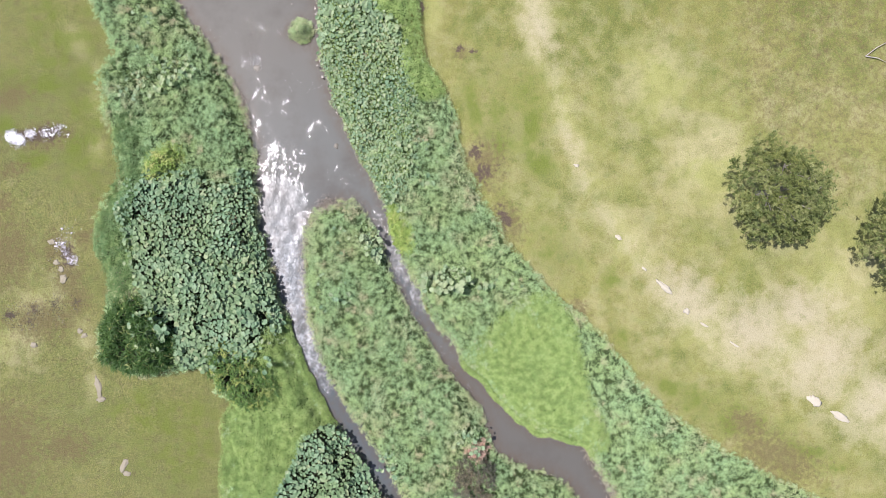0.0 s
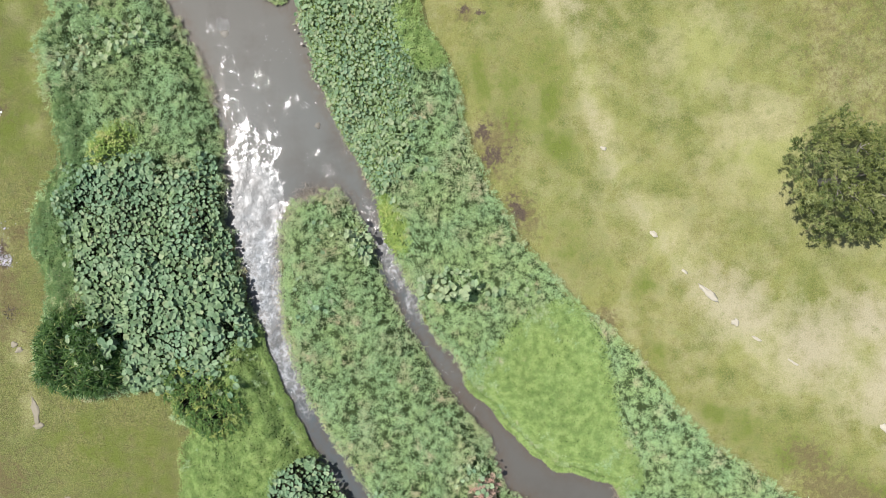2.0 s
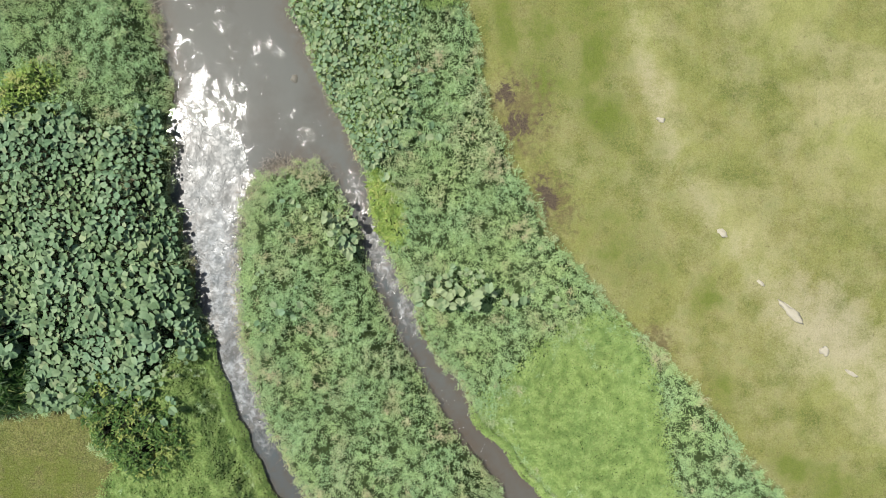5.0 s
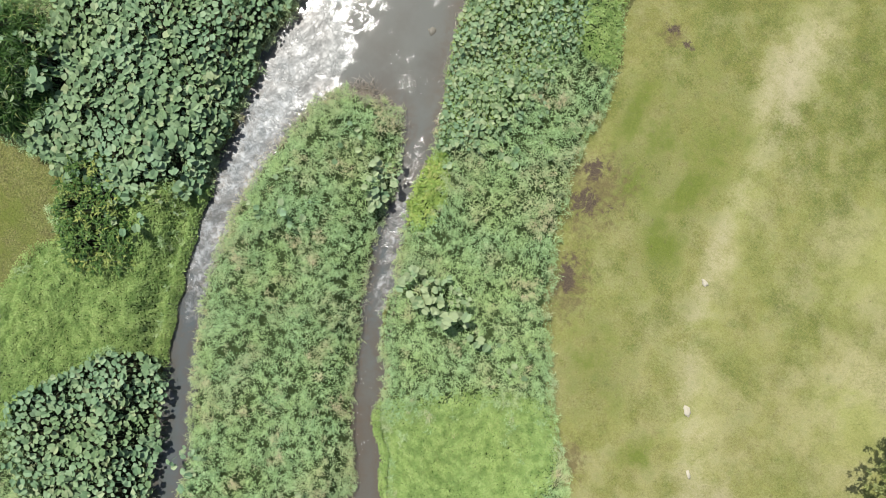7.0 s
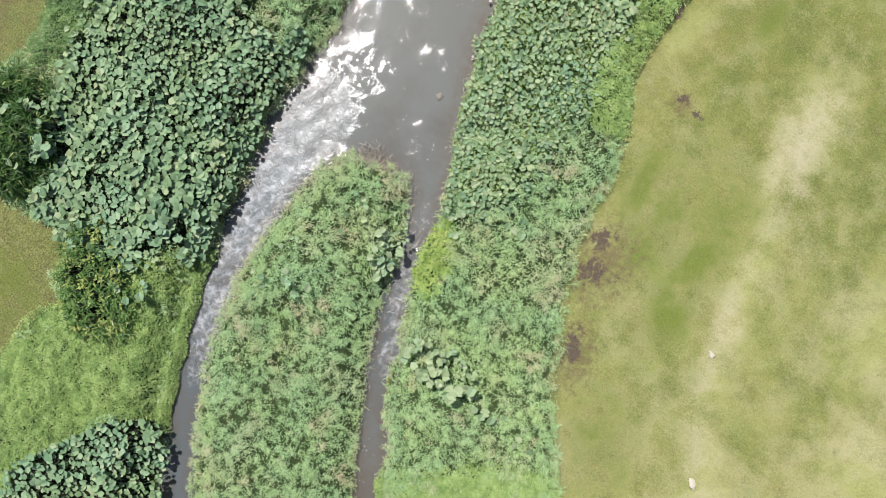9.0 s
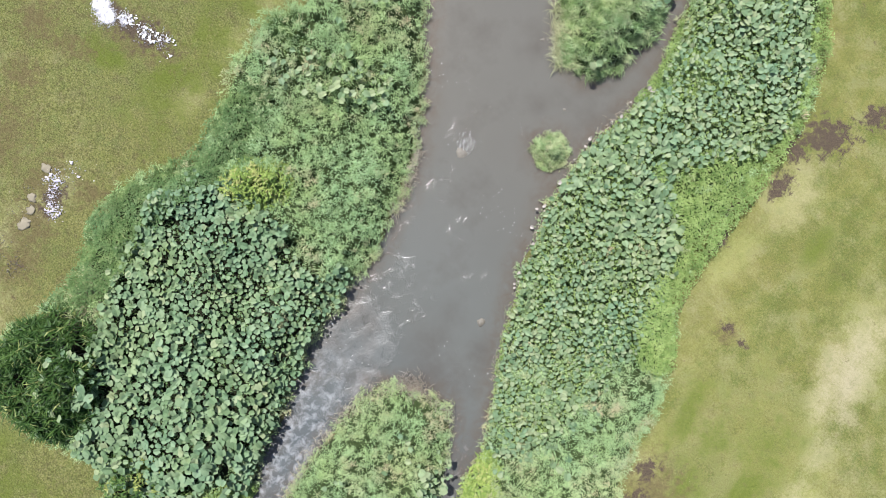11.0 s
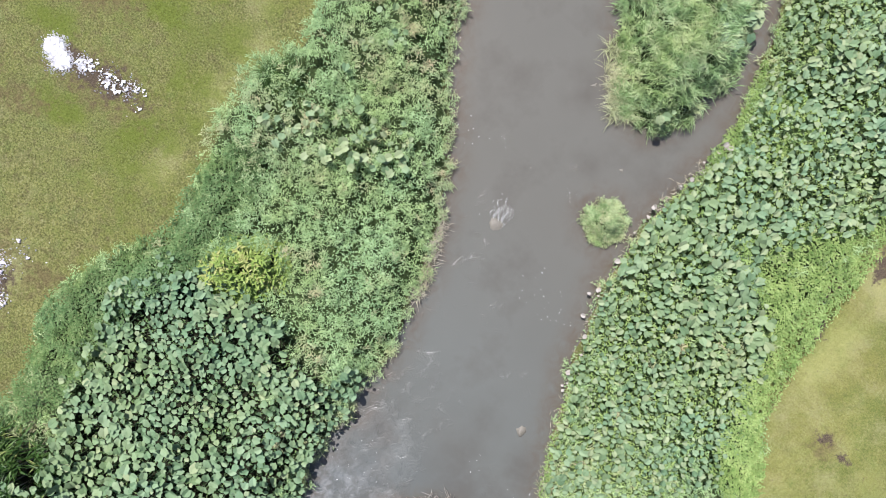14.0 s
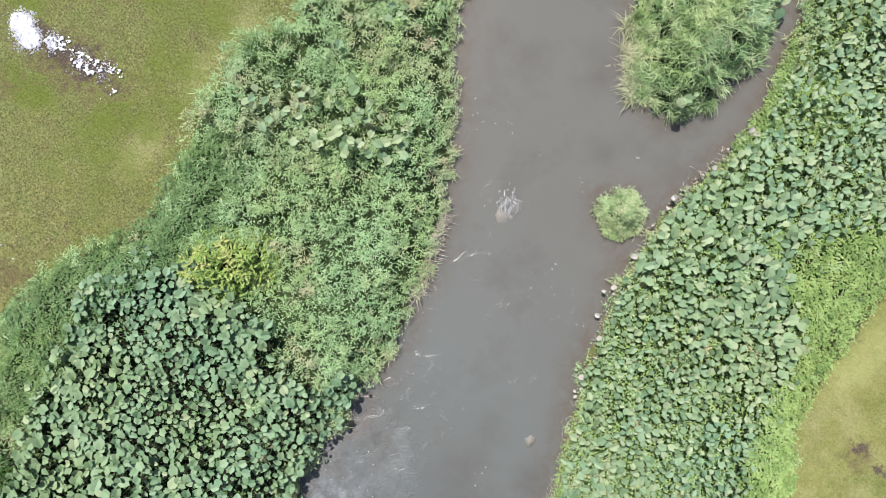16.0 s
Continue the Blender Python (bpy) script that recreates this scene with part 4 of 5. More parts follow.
def leafy_bush(name, poly, per_m2, height, length, width, mat, label, category, seed, yellow=0.05, k=12, rise=(-0.3, 0.9)):
    """Branch ends with whorls of pointed leaves."""
    g = np.random.default_rng(seed)
    owner = thing(name, *poly.mean(0), 0.0, label, category)
    cx, cy = scatter(poly, per_m2, 0.0)
    rim = step(away(poly, cx, cy), 0.0, 0.6)
    cz, d = height_at(cx, cy)
    cz = np.maximum(cz, WATER_Z) + height * (0.3 + 0.7 * rim) * g.uniform(0.45, 1.05, len(cx))
    x, y, z = (np.repeat(v, k) for v in (cx, cy, cz))
    n = len(x)
    clump_tone = np.repeat((g.uniform(0, 1, len(cx)) < yellow) * g.uniform(0.4, 0.9, len(cx)), k)
    me = lances("leaves", x + g.normal(0, 0.05, n), y + g.normal(0, 0.05, n), z + g.normal(0, 0.03, n), length * g.uniform(0.6, 1.25, n), width * g.uniform(0.7, 1.3, n),
                g.uniform(rise[0], rise[1], n), np.clip(clump_tone + g.normal(0, 0.08, n), 0, 1), mat)
    tagged(part("leaves", me, owner), kind="stuff").matrix_parent_inverse = owner.matrix_world.inverted()
    stems(owner, cx, cy, cz)
    return owner


def tube(points, radii, sides=7):
    p = np.array(points, float)
    v, f = [], []
    for i, (q, r) in enumerate(zip(p, radii)):
        t = p[min(i + 1, len(p) - 1)] - p[max(i - 1, 0)]
        t = t / (np.linalg.norm(t) + 1e-9)
        u = np.cross(t, (0.3, 0.8, 0.52))
        u /= np.linalg.norm(u) + 1e-9
        w = np.cross(t, u)
        for k in range(sides):
            a = 2 * math.pi * k / sides
            v.append(q + r * (math.cos(a) * u + math.sin(a) * w))
        if i:
            for k in range(sides):
                a, b = (i - 1) * sides + k, (i - 1) * sides + (k + 1) % sides
                f.append((a, b, b + sides, a + sides))
    return np.array(v), np.array(f)


def joined_tubes(name, lines, mat, sides=5):
    vs, fs, at = [], [], 0
    for pts, radii in lines:
        v, f = tube(pts, radii, sides)
        vs.append(v), fs.append(f + at)
        at += len(v)
    return make(name, np.vstack(vs), np.vstack(fs), mat, np.zeros(at), True)


def tree(x, y, height, radius, label, seed):
    """Tapered trunk, forking limbs with twigs, and a crown of leaf clumps with gaps."""
    g = np.random.default_rng(seed)
    owner = thing("tree", x, y, 0.0, label, "tree", "park trees")
    back = owner.matrix_world.inverted()
    fork = height * 0.32
    v, f = tube([(x, y, -0.1), (x + 0.03, y - 0.02, fork * 0.5), (x + 0.05, y + 0.03, fork)], (0.17, 0.13, 0.11), 9)
    part("trunk", make("trunk", v, f, M_BARK, np.zeros(len(v)), True), owner).matrix_parent_inverse = back
    ends = []
    for i in range(9):
        a = 2 * math.pi * i / 9 + g.uniform(-0.3, 0.3)
        out = radius * g.uniform(0.35, 0.72)
        top = height * (0.30 + 0.58 * math.sqrt(1 - (out / radius) ** 2))
        start = Vector((x + 0.05, y + 0.03, fork * g.uniform(0.75, 1.0)))
        end = Vector((x + out * math.cos(a), y + out * math.sin(a), top))
        knee = start.lerp(end, 0.5) + Vector((g.normal(0, 0.12), g.normal(0, 0.12), 0.15))
        twigs = [([start, knee, end], (0.07, 0.045, 0.018))]
        for j in range(7):
            u = g.uniform(0.35, 1.0)
            q = start.lerp(knee, u * 2) if u < 0.5 else knee.lerp(end, u * 2 - 1)
            tip = q + Vector((g.normal(0, 0.24), g.normal(0, 0.24), g.uniform(0.0, 0.22))) * (radius / 2.3)
            twigs.append(([q, q.lerp(tip, 0.5) + Vector((0, 0, 0.05)), tip], (0.02, 0.014, 0.006)))
            ends.append(tip)
        ends.append(end)
        ob = part("limb", joined_tubes("limb", twigs, M_BARK), owner)
        ob.matrix_parent_inverse = back
    clumps = []
    for _ in range(3000):
        a, u = g.uniform(0, 2 * math.pi), math.sqrt(g.uniform(0, 1))
        ragged = 0.90 + 0.16 * math.sin(3 * a + seed) * math.sin(5 * a + 1) + 0.09 * math.sin(11 * a + seed)
        rr = radius * u * ragged
        top = height * (0.34 + 0.64 * math.sqrt(max(0.0, 1 - (u * 0.97) ** 2)))
        q = np.array((x + rr * math.cos(a), y + rr * math.sin(a), top - 0.8 * g.uniform(0, 1) ** 2))
        if all(np.sum((q - c) ** 2) > 0.48 ** 2 for c in clumps):
            clumps.append(q)
    clumps += [np.array(e) + (0, 0, 0.1) for e in ends[::4]]
    rosettes, leaves = 13, 16
    c = np.repeat(np.array(clumps), rosettes, axis=0)
    c = c + g.normal(0, 1, c.shape) * np.array((0.17, 0.17, 0.10))
    tone = np.clip(np.repeat(g.uniform(-0.5, 0.35, len(clumps)), rosettes) + g.normal(0, 0.12, len(c)) + (g.uniform(0, 1, len(c)) < 0.02) * 0.6, 0, 1)
    c, tone = np.repeat(c, leaves, axis=0), np.repeat(tone, leaves)
    n = len(c)
    c = c + g.normal(0, 0.035, (n, 3))
    me = lances("crown", c[:, 0], c[:, 1], c[:, 2], g.uniform(0.06, 0.12, n), g.uniform(0.026, 0.046, n), g.uniform(-0.35, 0.75, n), tone, M_TREE)
    tagged(part("crown", me, owner), kind="stuff").matrix_parent_inverse = back
    return owner


# ---------------------------------------------------------------- bank plants
PLANTS_WEST = (DARK_CREEPER, TARO_WEST, TARO_SOUTH, LIME_SOUTH_WEST, DARK_BUSH, inset(SHRUB_WEST, -0.35), GOLD_WEST, SHRUB_NORTH)
PLANTS_EAST = (TARO_EAST, LIME_EAST, LIME_SOUTH_EAST, GOLD_EAST)
bank_cover("west_bank_cover", STRIP_WEST, PLANTS_WEST, 54, "mid green creeping grass with straw patches on stream bank", 11, 0.30)
bank_cover("east_bank_cover", STRIP_EAST, PLANTS_EAST, 56, "blue green creeping grass thicket along the stream", 12)
bank_cover("island_cover", ISLAND, (), 54, "green creeping grass thicket covering the midstream island", 13)


def far_cover(name, poly, label, seed):
    """Looser, longer growth where the banks run on up and down the stream."""
    g = np.random.default_rng(seed)
    lo, hi = poly.min(0), poly.max(0)
    n = int((hi[0] - lo[0]) * (hi[1] - lo[1]) * 7)
    cx, cy = g.uniform(lo[0], hi[0], n), g.uniform(lo[1], hi[1], n)
    ok = inside(poly, cx, cy) & ((cx < -20.8) | (cx > 21.8) | (cy < -14.8) | (cy > 19.8))
    cx, cy = cx[ok], cy[ok]
    cz, d = height_at(cx, cy)
    k = 15
    x, y, z = (np.repeat(v, k) for v in (cx, cy, cz + 0.05))
    n = len(x)
    owner = thing(name, float(cx.mean()), float(cy.mean()), 0.0, label, "bank plants", kind="stuff")
    me = ribbons("grass_blades", x + g.normal(0, 0.14, n), y + g.normal(0, 0.14, n), z, g.uniform(0.2, 0.5, n), g.uniform(0.02, 0.045, n), g.uniform(0.1, 1.1, n), g.uniform(0.4, 1.2, n),
                 np.clip(np.repeat(dryness(cx, cy, d, seed), k), 0, 1), M_BLADE)
    part("grass_blades", me, owner).matrix_parent_inverse = owner.matrix_world.inverted()


far_cover("west_bank_growth", STRIP_WEST, "loose green growth farther along the west bank", 14)
far_cover("east_bank_growth", STRIP_EAST, "loose green growth farther along the east bank", 15)
lime_cover(LIME_EAST, (), 1500, "light green low ground cover beside taro", 0.22, None, 0.36)
lime_cover(LIME_SOUTH_EAST, (), 3300, "bright lime green low ground cover along the meadow", 0.7, None, 0.32)
lime_cover(LIME_SOUTH_WEST, (TARO_SOUTH,), 2700, "fresh green low ground cover between shrub and stream", 0.42, None, 0.30)
lime_cover(smooth([(-4.75, 12.0), (-4.8, 13.2), (-5.15, 14.6), (-4.3, 14.4), (-3.2, 13.7), (-3.6, 12.9), (-4.3, 12.3)]), (), 1700, "light green low creeper at the water's edge", 0.06)
lime_cover(DARK_CREEPER, (), 1700, "dark green small leafed creeper beside the meadow", 0.22, M_DARK, 0.42)
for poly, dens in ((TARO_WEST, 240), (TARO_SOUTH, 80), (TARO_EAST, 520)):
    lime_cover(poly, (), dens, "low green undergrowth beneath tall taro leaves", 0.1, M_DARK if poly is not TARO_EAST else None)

x, y = scatter(TARO_WEST, 300, 0.80)
ok = inside(TARO_WEST, x + 1.7 * (value_noise(x, y, 0.7, 57, 3) - 0.5), y + 1.7 * (value_noise(x, y, 0.7, 58, 3) - 0.5)) | (inside(STRIP_WEST, x, y) & (wet(x, y) < 0.5) & (wet(x, y) > 0.02)) | (away(TARO_WEST, x, y) < 0.05)
ok &= wet(x, y) > 0.0
x, y = x[ok], y[ok]
ok = spaced(x, y, 0.104 - 0.016 * step(y, -2.5, 1.5))
x, y = x[ok], y[ok]
taro_patch("taro_patch", x, y, 0.62, 0.178 - 0.040 * step(y, -2.5, 1.5), "dense pale sage green taro leaves on west bank", (-10.5, 1.0), 21)
x, y = scatter(TARO_EAST, 300, 0.36)
ok = (wet(x, y) > -0.10) & inside(STRIP_EAST, x, y + 0.0) | inside(TARO_EAST, x, y)
ok &= (y < 11.8) | (wet(x, y) > 0.05)
x, y = x[ok], y[ok]
sparse = value_noise(x, y, 1.6, 55, 2) + 0.25 * rng.uniform(0, 1, len(x)) > 0.50 - 0.40 * step(y, 4.5, 8.0) + 0.42 * blob(x, y, -4.4, 13.5, 0.8, 0.9, 0)
x, y = x[sparse], y[sparse]
ok = spaced(x, y, 0.094 + 0.020 * step(y, 7.0, 10.0) - 0.012 * step(y, 10.8, 12.6))
x, y = x[ok], y[ok]
taro_patch("taro_patch", x, y, 0.50, 0.116 + 0.058 * step(y, 7.0, 10.0) - 0.048 * step(y, 10.8, 12.6), "broad pale green taro leaves lining the east bank", (-4.2, 9.6), 22, shares=(0.30, 0.52, 0.18))
x, y = scatter(TARO_SOUTH, 300, 0.10)
ok = spaced(x, y, 0.100)
x, y = x[ok], y[ok]
taro_patch("taro_patch", x, y, 0.60, 0.160, "pale green taro clump overhanging the narrow channel", (-4.4, -9.2), 23)


def taro_cluster(cx, cy, rx, ry, n, label, seed, rise=0.65, size=0.168, turn=0.0, shares=(0.35, 0.45, 0.20)):
    g = np.random.default_rng(seed)
    r, a = np.sqrt(g.uniform(0, 1, n)), g.uniform(0, 2 * np.pi, n)
    u, v = rx * r * np.cos(a), ry * r * np.sin(a)
    c, s = math.cos(radians(turn)), math.sin(radians(turn))
    taro_patch("taro_clump", cx + u * c - v * s, cy + u * s + v * c, rise, size, label, (cx, cy), seed, "taro clumps", shares)


EAST_LINE = smooth(BANK_EAST, False)
M_PALE = plain("withered_pale_leaf", (0.25, 0.22, 0.18), (0.52, 0.49, 0.45), 16.0)


def withered_leaves(n, seed):
    """Pale withered leaves drooping over the undercut east bank."""
    g = np.random.default_rng(seed)
    shapes = [make("withered_leaf", v, f, M_PALE) for v, f in TARO_SHAPES]
    line = EAST_LINE[(EAST_LINE[:, 1] > 5.5) & (EAST_LINE[:, 1] < 12.6)]
    for k in range(n):
        i = int((len(line) - 1) * (0.5 + 0.5 * math.sin(k * 2.4 + 0.5 * g.normal())) * 0.999)
        p = line[i] + (line[i + 1] - line[i]) * g.uniform(0, 1)
        ob = new("withered_leaf", shapes[k % len(shapes)])
        q = g.uniform(0.05, 0.16)
        ob.matrix_world = Matrix.LocRotScale((p[0] - 0.03 + g.normal(0, 0.10), p[1], WATER_Z + 0.16 + g.uniform(0, 0.15)), Euler((g.normal(0, 0.5), g.uniform(0.3, 0.9), math.pi + g.normal(0, 0.7))), Vector((q, q, q)))
        tagged(ob, "pale withered taro leaf drooping over the water", "leaf", "withered leaves")


withered_leaves(30, 24)
taro_cluster(0.55, -1.6, 1.05, 0.65, 62, "small taro clump with round leaves among creeping grass", 31, 0.90, 0.20, 10, (0.0, 0.3, 0.7))
taro_cluster(2.2, -1.8, 0.5, 0.3, 5, "few stray taro leaves among creeping grass", 32, shares=(0.0, 0.3, 0.7))
taro_cluster(-2.5, 0.0, 0.45, 0.9, 40, "taro clump at the island's channel edge", 33, 0.85, 0.18, 20, (0.1, 0.4, 0.5))
taro_cluster(-4.4, -2.2, 0.9, 0.9, 14, "scattered taro leaves in island grass", 34)
taro_cluster(-3.5, 0.2, 0.9, 0.8, 12, "scattered taro leaves near the island tip", 35)
taro_cluster(-1.9, -9.7, 0.5, 0.8, 22, "taro clump at the island's west shore", 36)
taro_cluster(1.8, -8.6, 1.0, 0.6, 26, "taro leaves on the island's south end", 37)
taro_cluster(-11.8, 6.9, 1.7, 0.7, 56, "loose taro group in the west bank grass", 38, rise=0.75, size=0.15, turn=26, shares=(0.1, 0.4, 0.5))
taro_cluster(-10.6, 7.5, 0.9, 0.6, 24, "thin taro group in the west bank grass", 39, rise=0.75, size=0.15, turn=10, shares=(0.1, 0.4, 0.5))
taro_cluster(-11.9, 9.2, 1.0, 1.6, 16, "scattered taro leaves by tall grass", 40)
taro_cluster(-6.5, 14.9, 0.55, 1.1, 62, "taro fringe on the grassy islet", 41, 0.75, 0.16, 25)
taro_cluster(-6.4, 12.0, 0.3, 0.25, 4, "few taro leaves at the islet tip", 42)
taro_cluster(-11.8, -3.5, 0.8, 1.1, 60, "pale taro leaves poking through dark bush", 43, 1.2)
taro_cluster(-12.9, 0.9, 0.6, 1.9, 60, "thin taro fringe beside the meadow", 44, 0.55, 0.135)
taro_cluster(-7.4, -5.2, 0.6, 0.4, 8, "few taro leaves beside the yellowing shrub", 45)
taro_cluster(3.4, -1.6, 0.9, 0.4, 6, "few stray taro leaves in bank grass", 47, 0.6, 0.16)
taro_cluster(-6.9, -4.6, 0.6, 0.5, 10, "few taro leaves at the edge of low ground cover", 48, 0.6, 0.15)
taro_cluster(-0.9, 3.2, 1.2, 2.2, 46, "sparse taro leaves thinning into bank grass", 46, 0.55, 0.15)

strap_bush("strap_leaf_bush", DARK_BUSH, 30, 1.0, 0.44, 0.034, M_BUSH, "dark green bush of arching strap leaves by meadow", "bush", 51)
leafy_bush("yellowing_shrub", inset(SHRUB_WEST, -0.30), 60, 0.62, 0.15, 0.052, M_SHRUB, "dark leafed shrub with yellow green edges", "shrub", 52, 0.24)
leafy_bush("riverside_shrub", SHRUB_NORTH, 60, 0.75, 0.17, 0.075, M_SHRUB, "broad leafed green shrub leaning over water", "shrub", 53, 0.3)
leafy_bush("golden_plant", inset(GOLD_WEST, -0.22), 95, 0.75, 0.15, 0.048, M_GOLD, "yellow green leafy plant among bank grass", "plant", 54, 0.16)
leafy_bush("golden_plant", GOLD_EAST, 85, 0.5, 0.17, 0.05, M_GOLD, "bright yellow green fern like plant at channel", "plant", 55, 0.1)
leafy_bush("dusky_shrub", smooth([(0.9, -10.0), (1.6, -9.2), (2.5, -9.4), (2.9, -10.4), (2.4, -11.6), (1.2, -11.6)]), 60, 0.85, 0.12, 0.04, M_DUSK, "dark purplish shrub on the island's south end", "shrub", 56, 0.1)
leafy_bush("rusty_dry_clump", smooth([(1.5, -9.0), (2.1, -8.7), (2.6, -9.1), (2.3, -9.6), (1.7, -9.5)]), 70, 0.75, 0.14, 0.035, M_RUST, "pinkish dry withered foliage clump beside dark shrub", "dead plant", 57, 0.5)


def tall_grass(name, poly, per_m2, length, label, seed, height=0.15, tone=0.12, mat=None, unruly=1.2, broad=1.0):
    g = np.random.default_rng(seed)
    owner = thing(name, *poly.mean(0), 0.0, label, "grass", kind="stuff")
    cx, cy = scatter(poly, per_m2, 0.16)
    cz, d = height_at(cx, cy)
    cz = cz + height * step(away(poly, cx, cy), 0.0, 0.5)
    k = 30
    x, y, z = (np.repeat(v, k) for v in (cx, cy, cz))
    n = len(x)
    head = np.repeat(g.uniform(0, 2 * np.pi, len(cx)), k) + g.normal(0, unruly, n)
    t = np.repeat(np.clip(g.normal(tone, 0.18, len(cx)), 0, 0.9), k)
    me = ribbons("blades", x + g.normal(0, 0.05, n), y + g.normal(0, 0.05, n), z, length * g.uniform(0.5, 1.3, n), broad * g.uniform(0.006, 0.012, n), g.uniform(0.3, 1.35, n), g.uniform(0.5, 1.6, n), t, mat or M_TALL, head)
    part("blades", me, owner).matrix_parent_inverse = owner.matrix_world.inverted()
    return owner


tall_grass("islet_grass", NORTH_ISLET, 52, 0.34, "long arching green grass covering the islet", 61, 0.42, 0.05, None, 0.6, 1.5)
tall_grass("tussock", TUSSOCK, 300, 0.11, "small round grassy tussock standing in the stream", 62, 0.34, 0.25, None, 1.2, 1.8)
tall_grass("grass_tuft", smooth([(-14.1, 7.3), (-13.5, 7.6), (-13.1, 7.1), (-13.6, 6.8)]), 44, 0.55, "dark feathery grass tuft at the meadow edge", 63, 0.15, 0.0, M_BUSH, 0.5)
tall_grass("grass_tuft", smooth([(-8.0, 12.7), (-7.2, 11.9), (-6.8, 11.5), (-7.2, 11.5), (-7.6, 11.9)]), 30, 0.45, "pale spiky grass hanging over the water", 64, 0.1, 0.6)
tall_grass("grass_tuft", smooth([(-13.6, -1.3), (-13.0, -1.7), (-12.7, -2.4), (-13.4, -2.5)]), 34, 0.35, "pale dry grass tuft beside dark bush", 65, 0.15, 0.6)


def straw_fringe(name, points, width, n, length, label, seed, mat=None):
    g = np.random.default_rng(seed)
    line = smooth(points, False)
    i = g.integers(0, len(line) - 1, n)
    u = g.uniform(0, 1, n)[:, None]
    p = line[i] * (1 - u) + line[i + 1] * u + g.normal(0, width, (n, 2))
    z, d = height_at(p[:, 0], p[:, 1])
    owner = thing(name, *p.mean(0), 0.0, label, "dry plants", kind="stuff")
    me = ribbons("stalks", p[:, 0], p[:, 1], z + g.uniform(0, 0.12, n), length * g.uniform(0.4, 1.3, n), g.uniform(0.006, 0.014, n), g.uniform(-0.1, 0.8, n), g.uniform(0, 0.8, n), g.uniform(0, 0.6, n), mat or M_STRAW)
    part("stalks", me, owner).matrix_parent_inverse = owner.matrix_world.inverted()


straw_fringe("dry_debris", [(-5.5, 0.5), (-5.1, 1.3), (-4.5, 1.55), (-3.8, 1.75), (-3.1, 1.6)], 0.10, 300, 0.20, "thin grey brown dead sticks along the island tip", 71, M_STICK)
straw_fringe("dry_debris", [(-4.95, 1.45), (-4.65, 1.75), (-4.4, 1.6)], 0.14, 380, 0.22, "dark tangle of dead sticks caught at island tip", 79, M_STICK)
straw_fringe("dry_debris", [(-5.4, 0.8), (-4.5, 1.6), (-3.3, 1.7)], 0.12, 220, 0.20, "pale dead stalks caught at island tip", 78)
straw_fringe("dry_fringe", [(-5.6, 0.3), (-5.7, -1.6), (-5.4, -3.4), (-4.9, -5.1)], 0.08, 500, 0.22, "straw coloured stalks along island shore", 72)
straw_fringe("dry_fringe", [(-8.8, 7.1), (-8.4, 6.2), (-8.1, 5.2)], 0.06, 420, 0.24, "reddish straw stalks along the cut bank", 73)
straw_fringe("dry_fringe", [(-4.8, 11.9), (-5.0, 10.3), (-4.8, 8.6), (-4.4, 6.8), (-3.8, 5.1), (-2.9, 3.2)], 0.07, 380, 0.14, "dry roots and stalks under the east bank", 74)
straw_fringe("dry_fringe", [(-2.75, 0.8), (-2.2, -0.3), (-1.4, -2.1), (-0.55, -3.6)], 0.05, 110, 0.14, "straw coloured stalks along the narrow channel", 75)
straw_fringe("dry_fringe", [(-0.85, -1.4), (-0.25, -2.4), (0.35, -3.4), (1.2, -4.6)], 0.06, 130, 0.14, "pale stalks on the narrow channel's east shore", 76)
straw_fringe("dry_fringe", [(7.0, -9.3), (7.7, -10.3), (8.3, -11.6)], 0.12, 500, 0.25, "straw coloured stalks along the wide pool", 77)


# ---------------------------------------------------------------- trees
tree(14.62, 2.15, 3.4, 2.15, "bushy olive green tree with pale branches on meadow", 81)
tree(20.6, 0.2, 3.8, 2.2, "dark green tree at the meadow's far side", 82)
tree(16.2, 13.4, 3.7, 2.1, "olive green tree casting shade on dry grass", 83)


# ---------------------------------------------------------------- loose things
def lump_mesh(name, rx, ry, rz, mat, seed, sub=2, rough=1.0):
    """A rough stone or chunk with an uneven surface."""
    bm = bmesh.new()
    bmesh.ops.create_icosphere(bm, subdivisions=sub, radius=1.0)
    off = Vector((seed * 3.1, seed * 1.7, 0.4))
    for v in bm.verts:
        k = 1 + rough * (0.75 * noise.noise(v.co * 1.3 + off) + 0.45 * noise.noise(v.co * 3.6 + off))
        v.co = Vector((v.co.x * rx * k, v.co.y * ry * k, v.co.z * rz * k))
    me = bpy.data.meshes.new(name)
    bm.to_mesh(me)
    bm.free()
    for p in me.polygons:
        p.use_smooth = sub > 1
    me.materials.append(mat)
    return me


def rock(x, y, rx, ry, top, label, turn=0.0, seed=1):
    ob = new("river_rock", lump_mesh("river_rock", rx, ry, 0.22, M_ROCK, seed, 3, 0.45))
    ob.matrix_world = pose(x, y, WATER_Z + top - 0.2, 0, 0, turn)
    tagged(ob, label, "rock", "river rocks")


rock(-7.75, 7.75, 0.27, 0.24, 0.02, "small rounded tan rock breaking the water", 0, 1)
rock(-4.25, 4.3, 0.15, 0.24, 0.03, "oblong silty rock just under the water", 40, 2)
rock(-7.9, 11.8, 0.2, 0.10, -0.005, "flat silty rock barely covered by water", 30, 3)
rock(-7.9, 9.3, 0.10, 0.16, -0.01, "smooth sunken rock in midstream", 20, 4)
rock(-6.2, 10.6, 0.2, 0.12, -0.01, "sunken dark rock near the tussock", 10, 7)


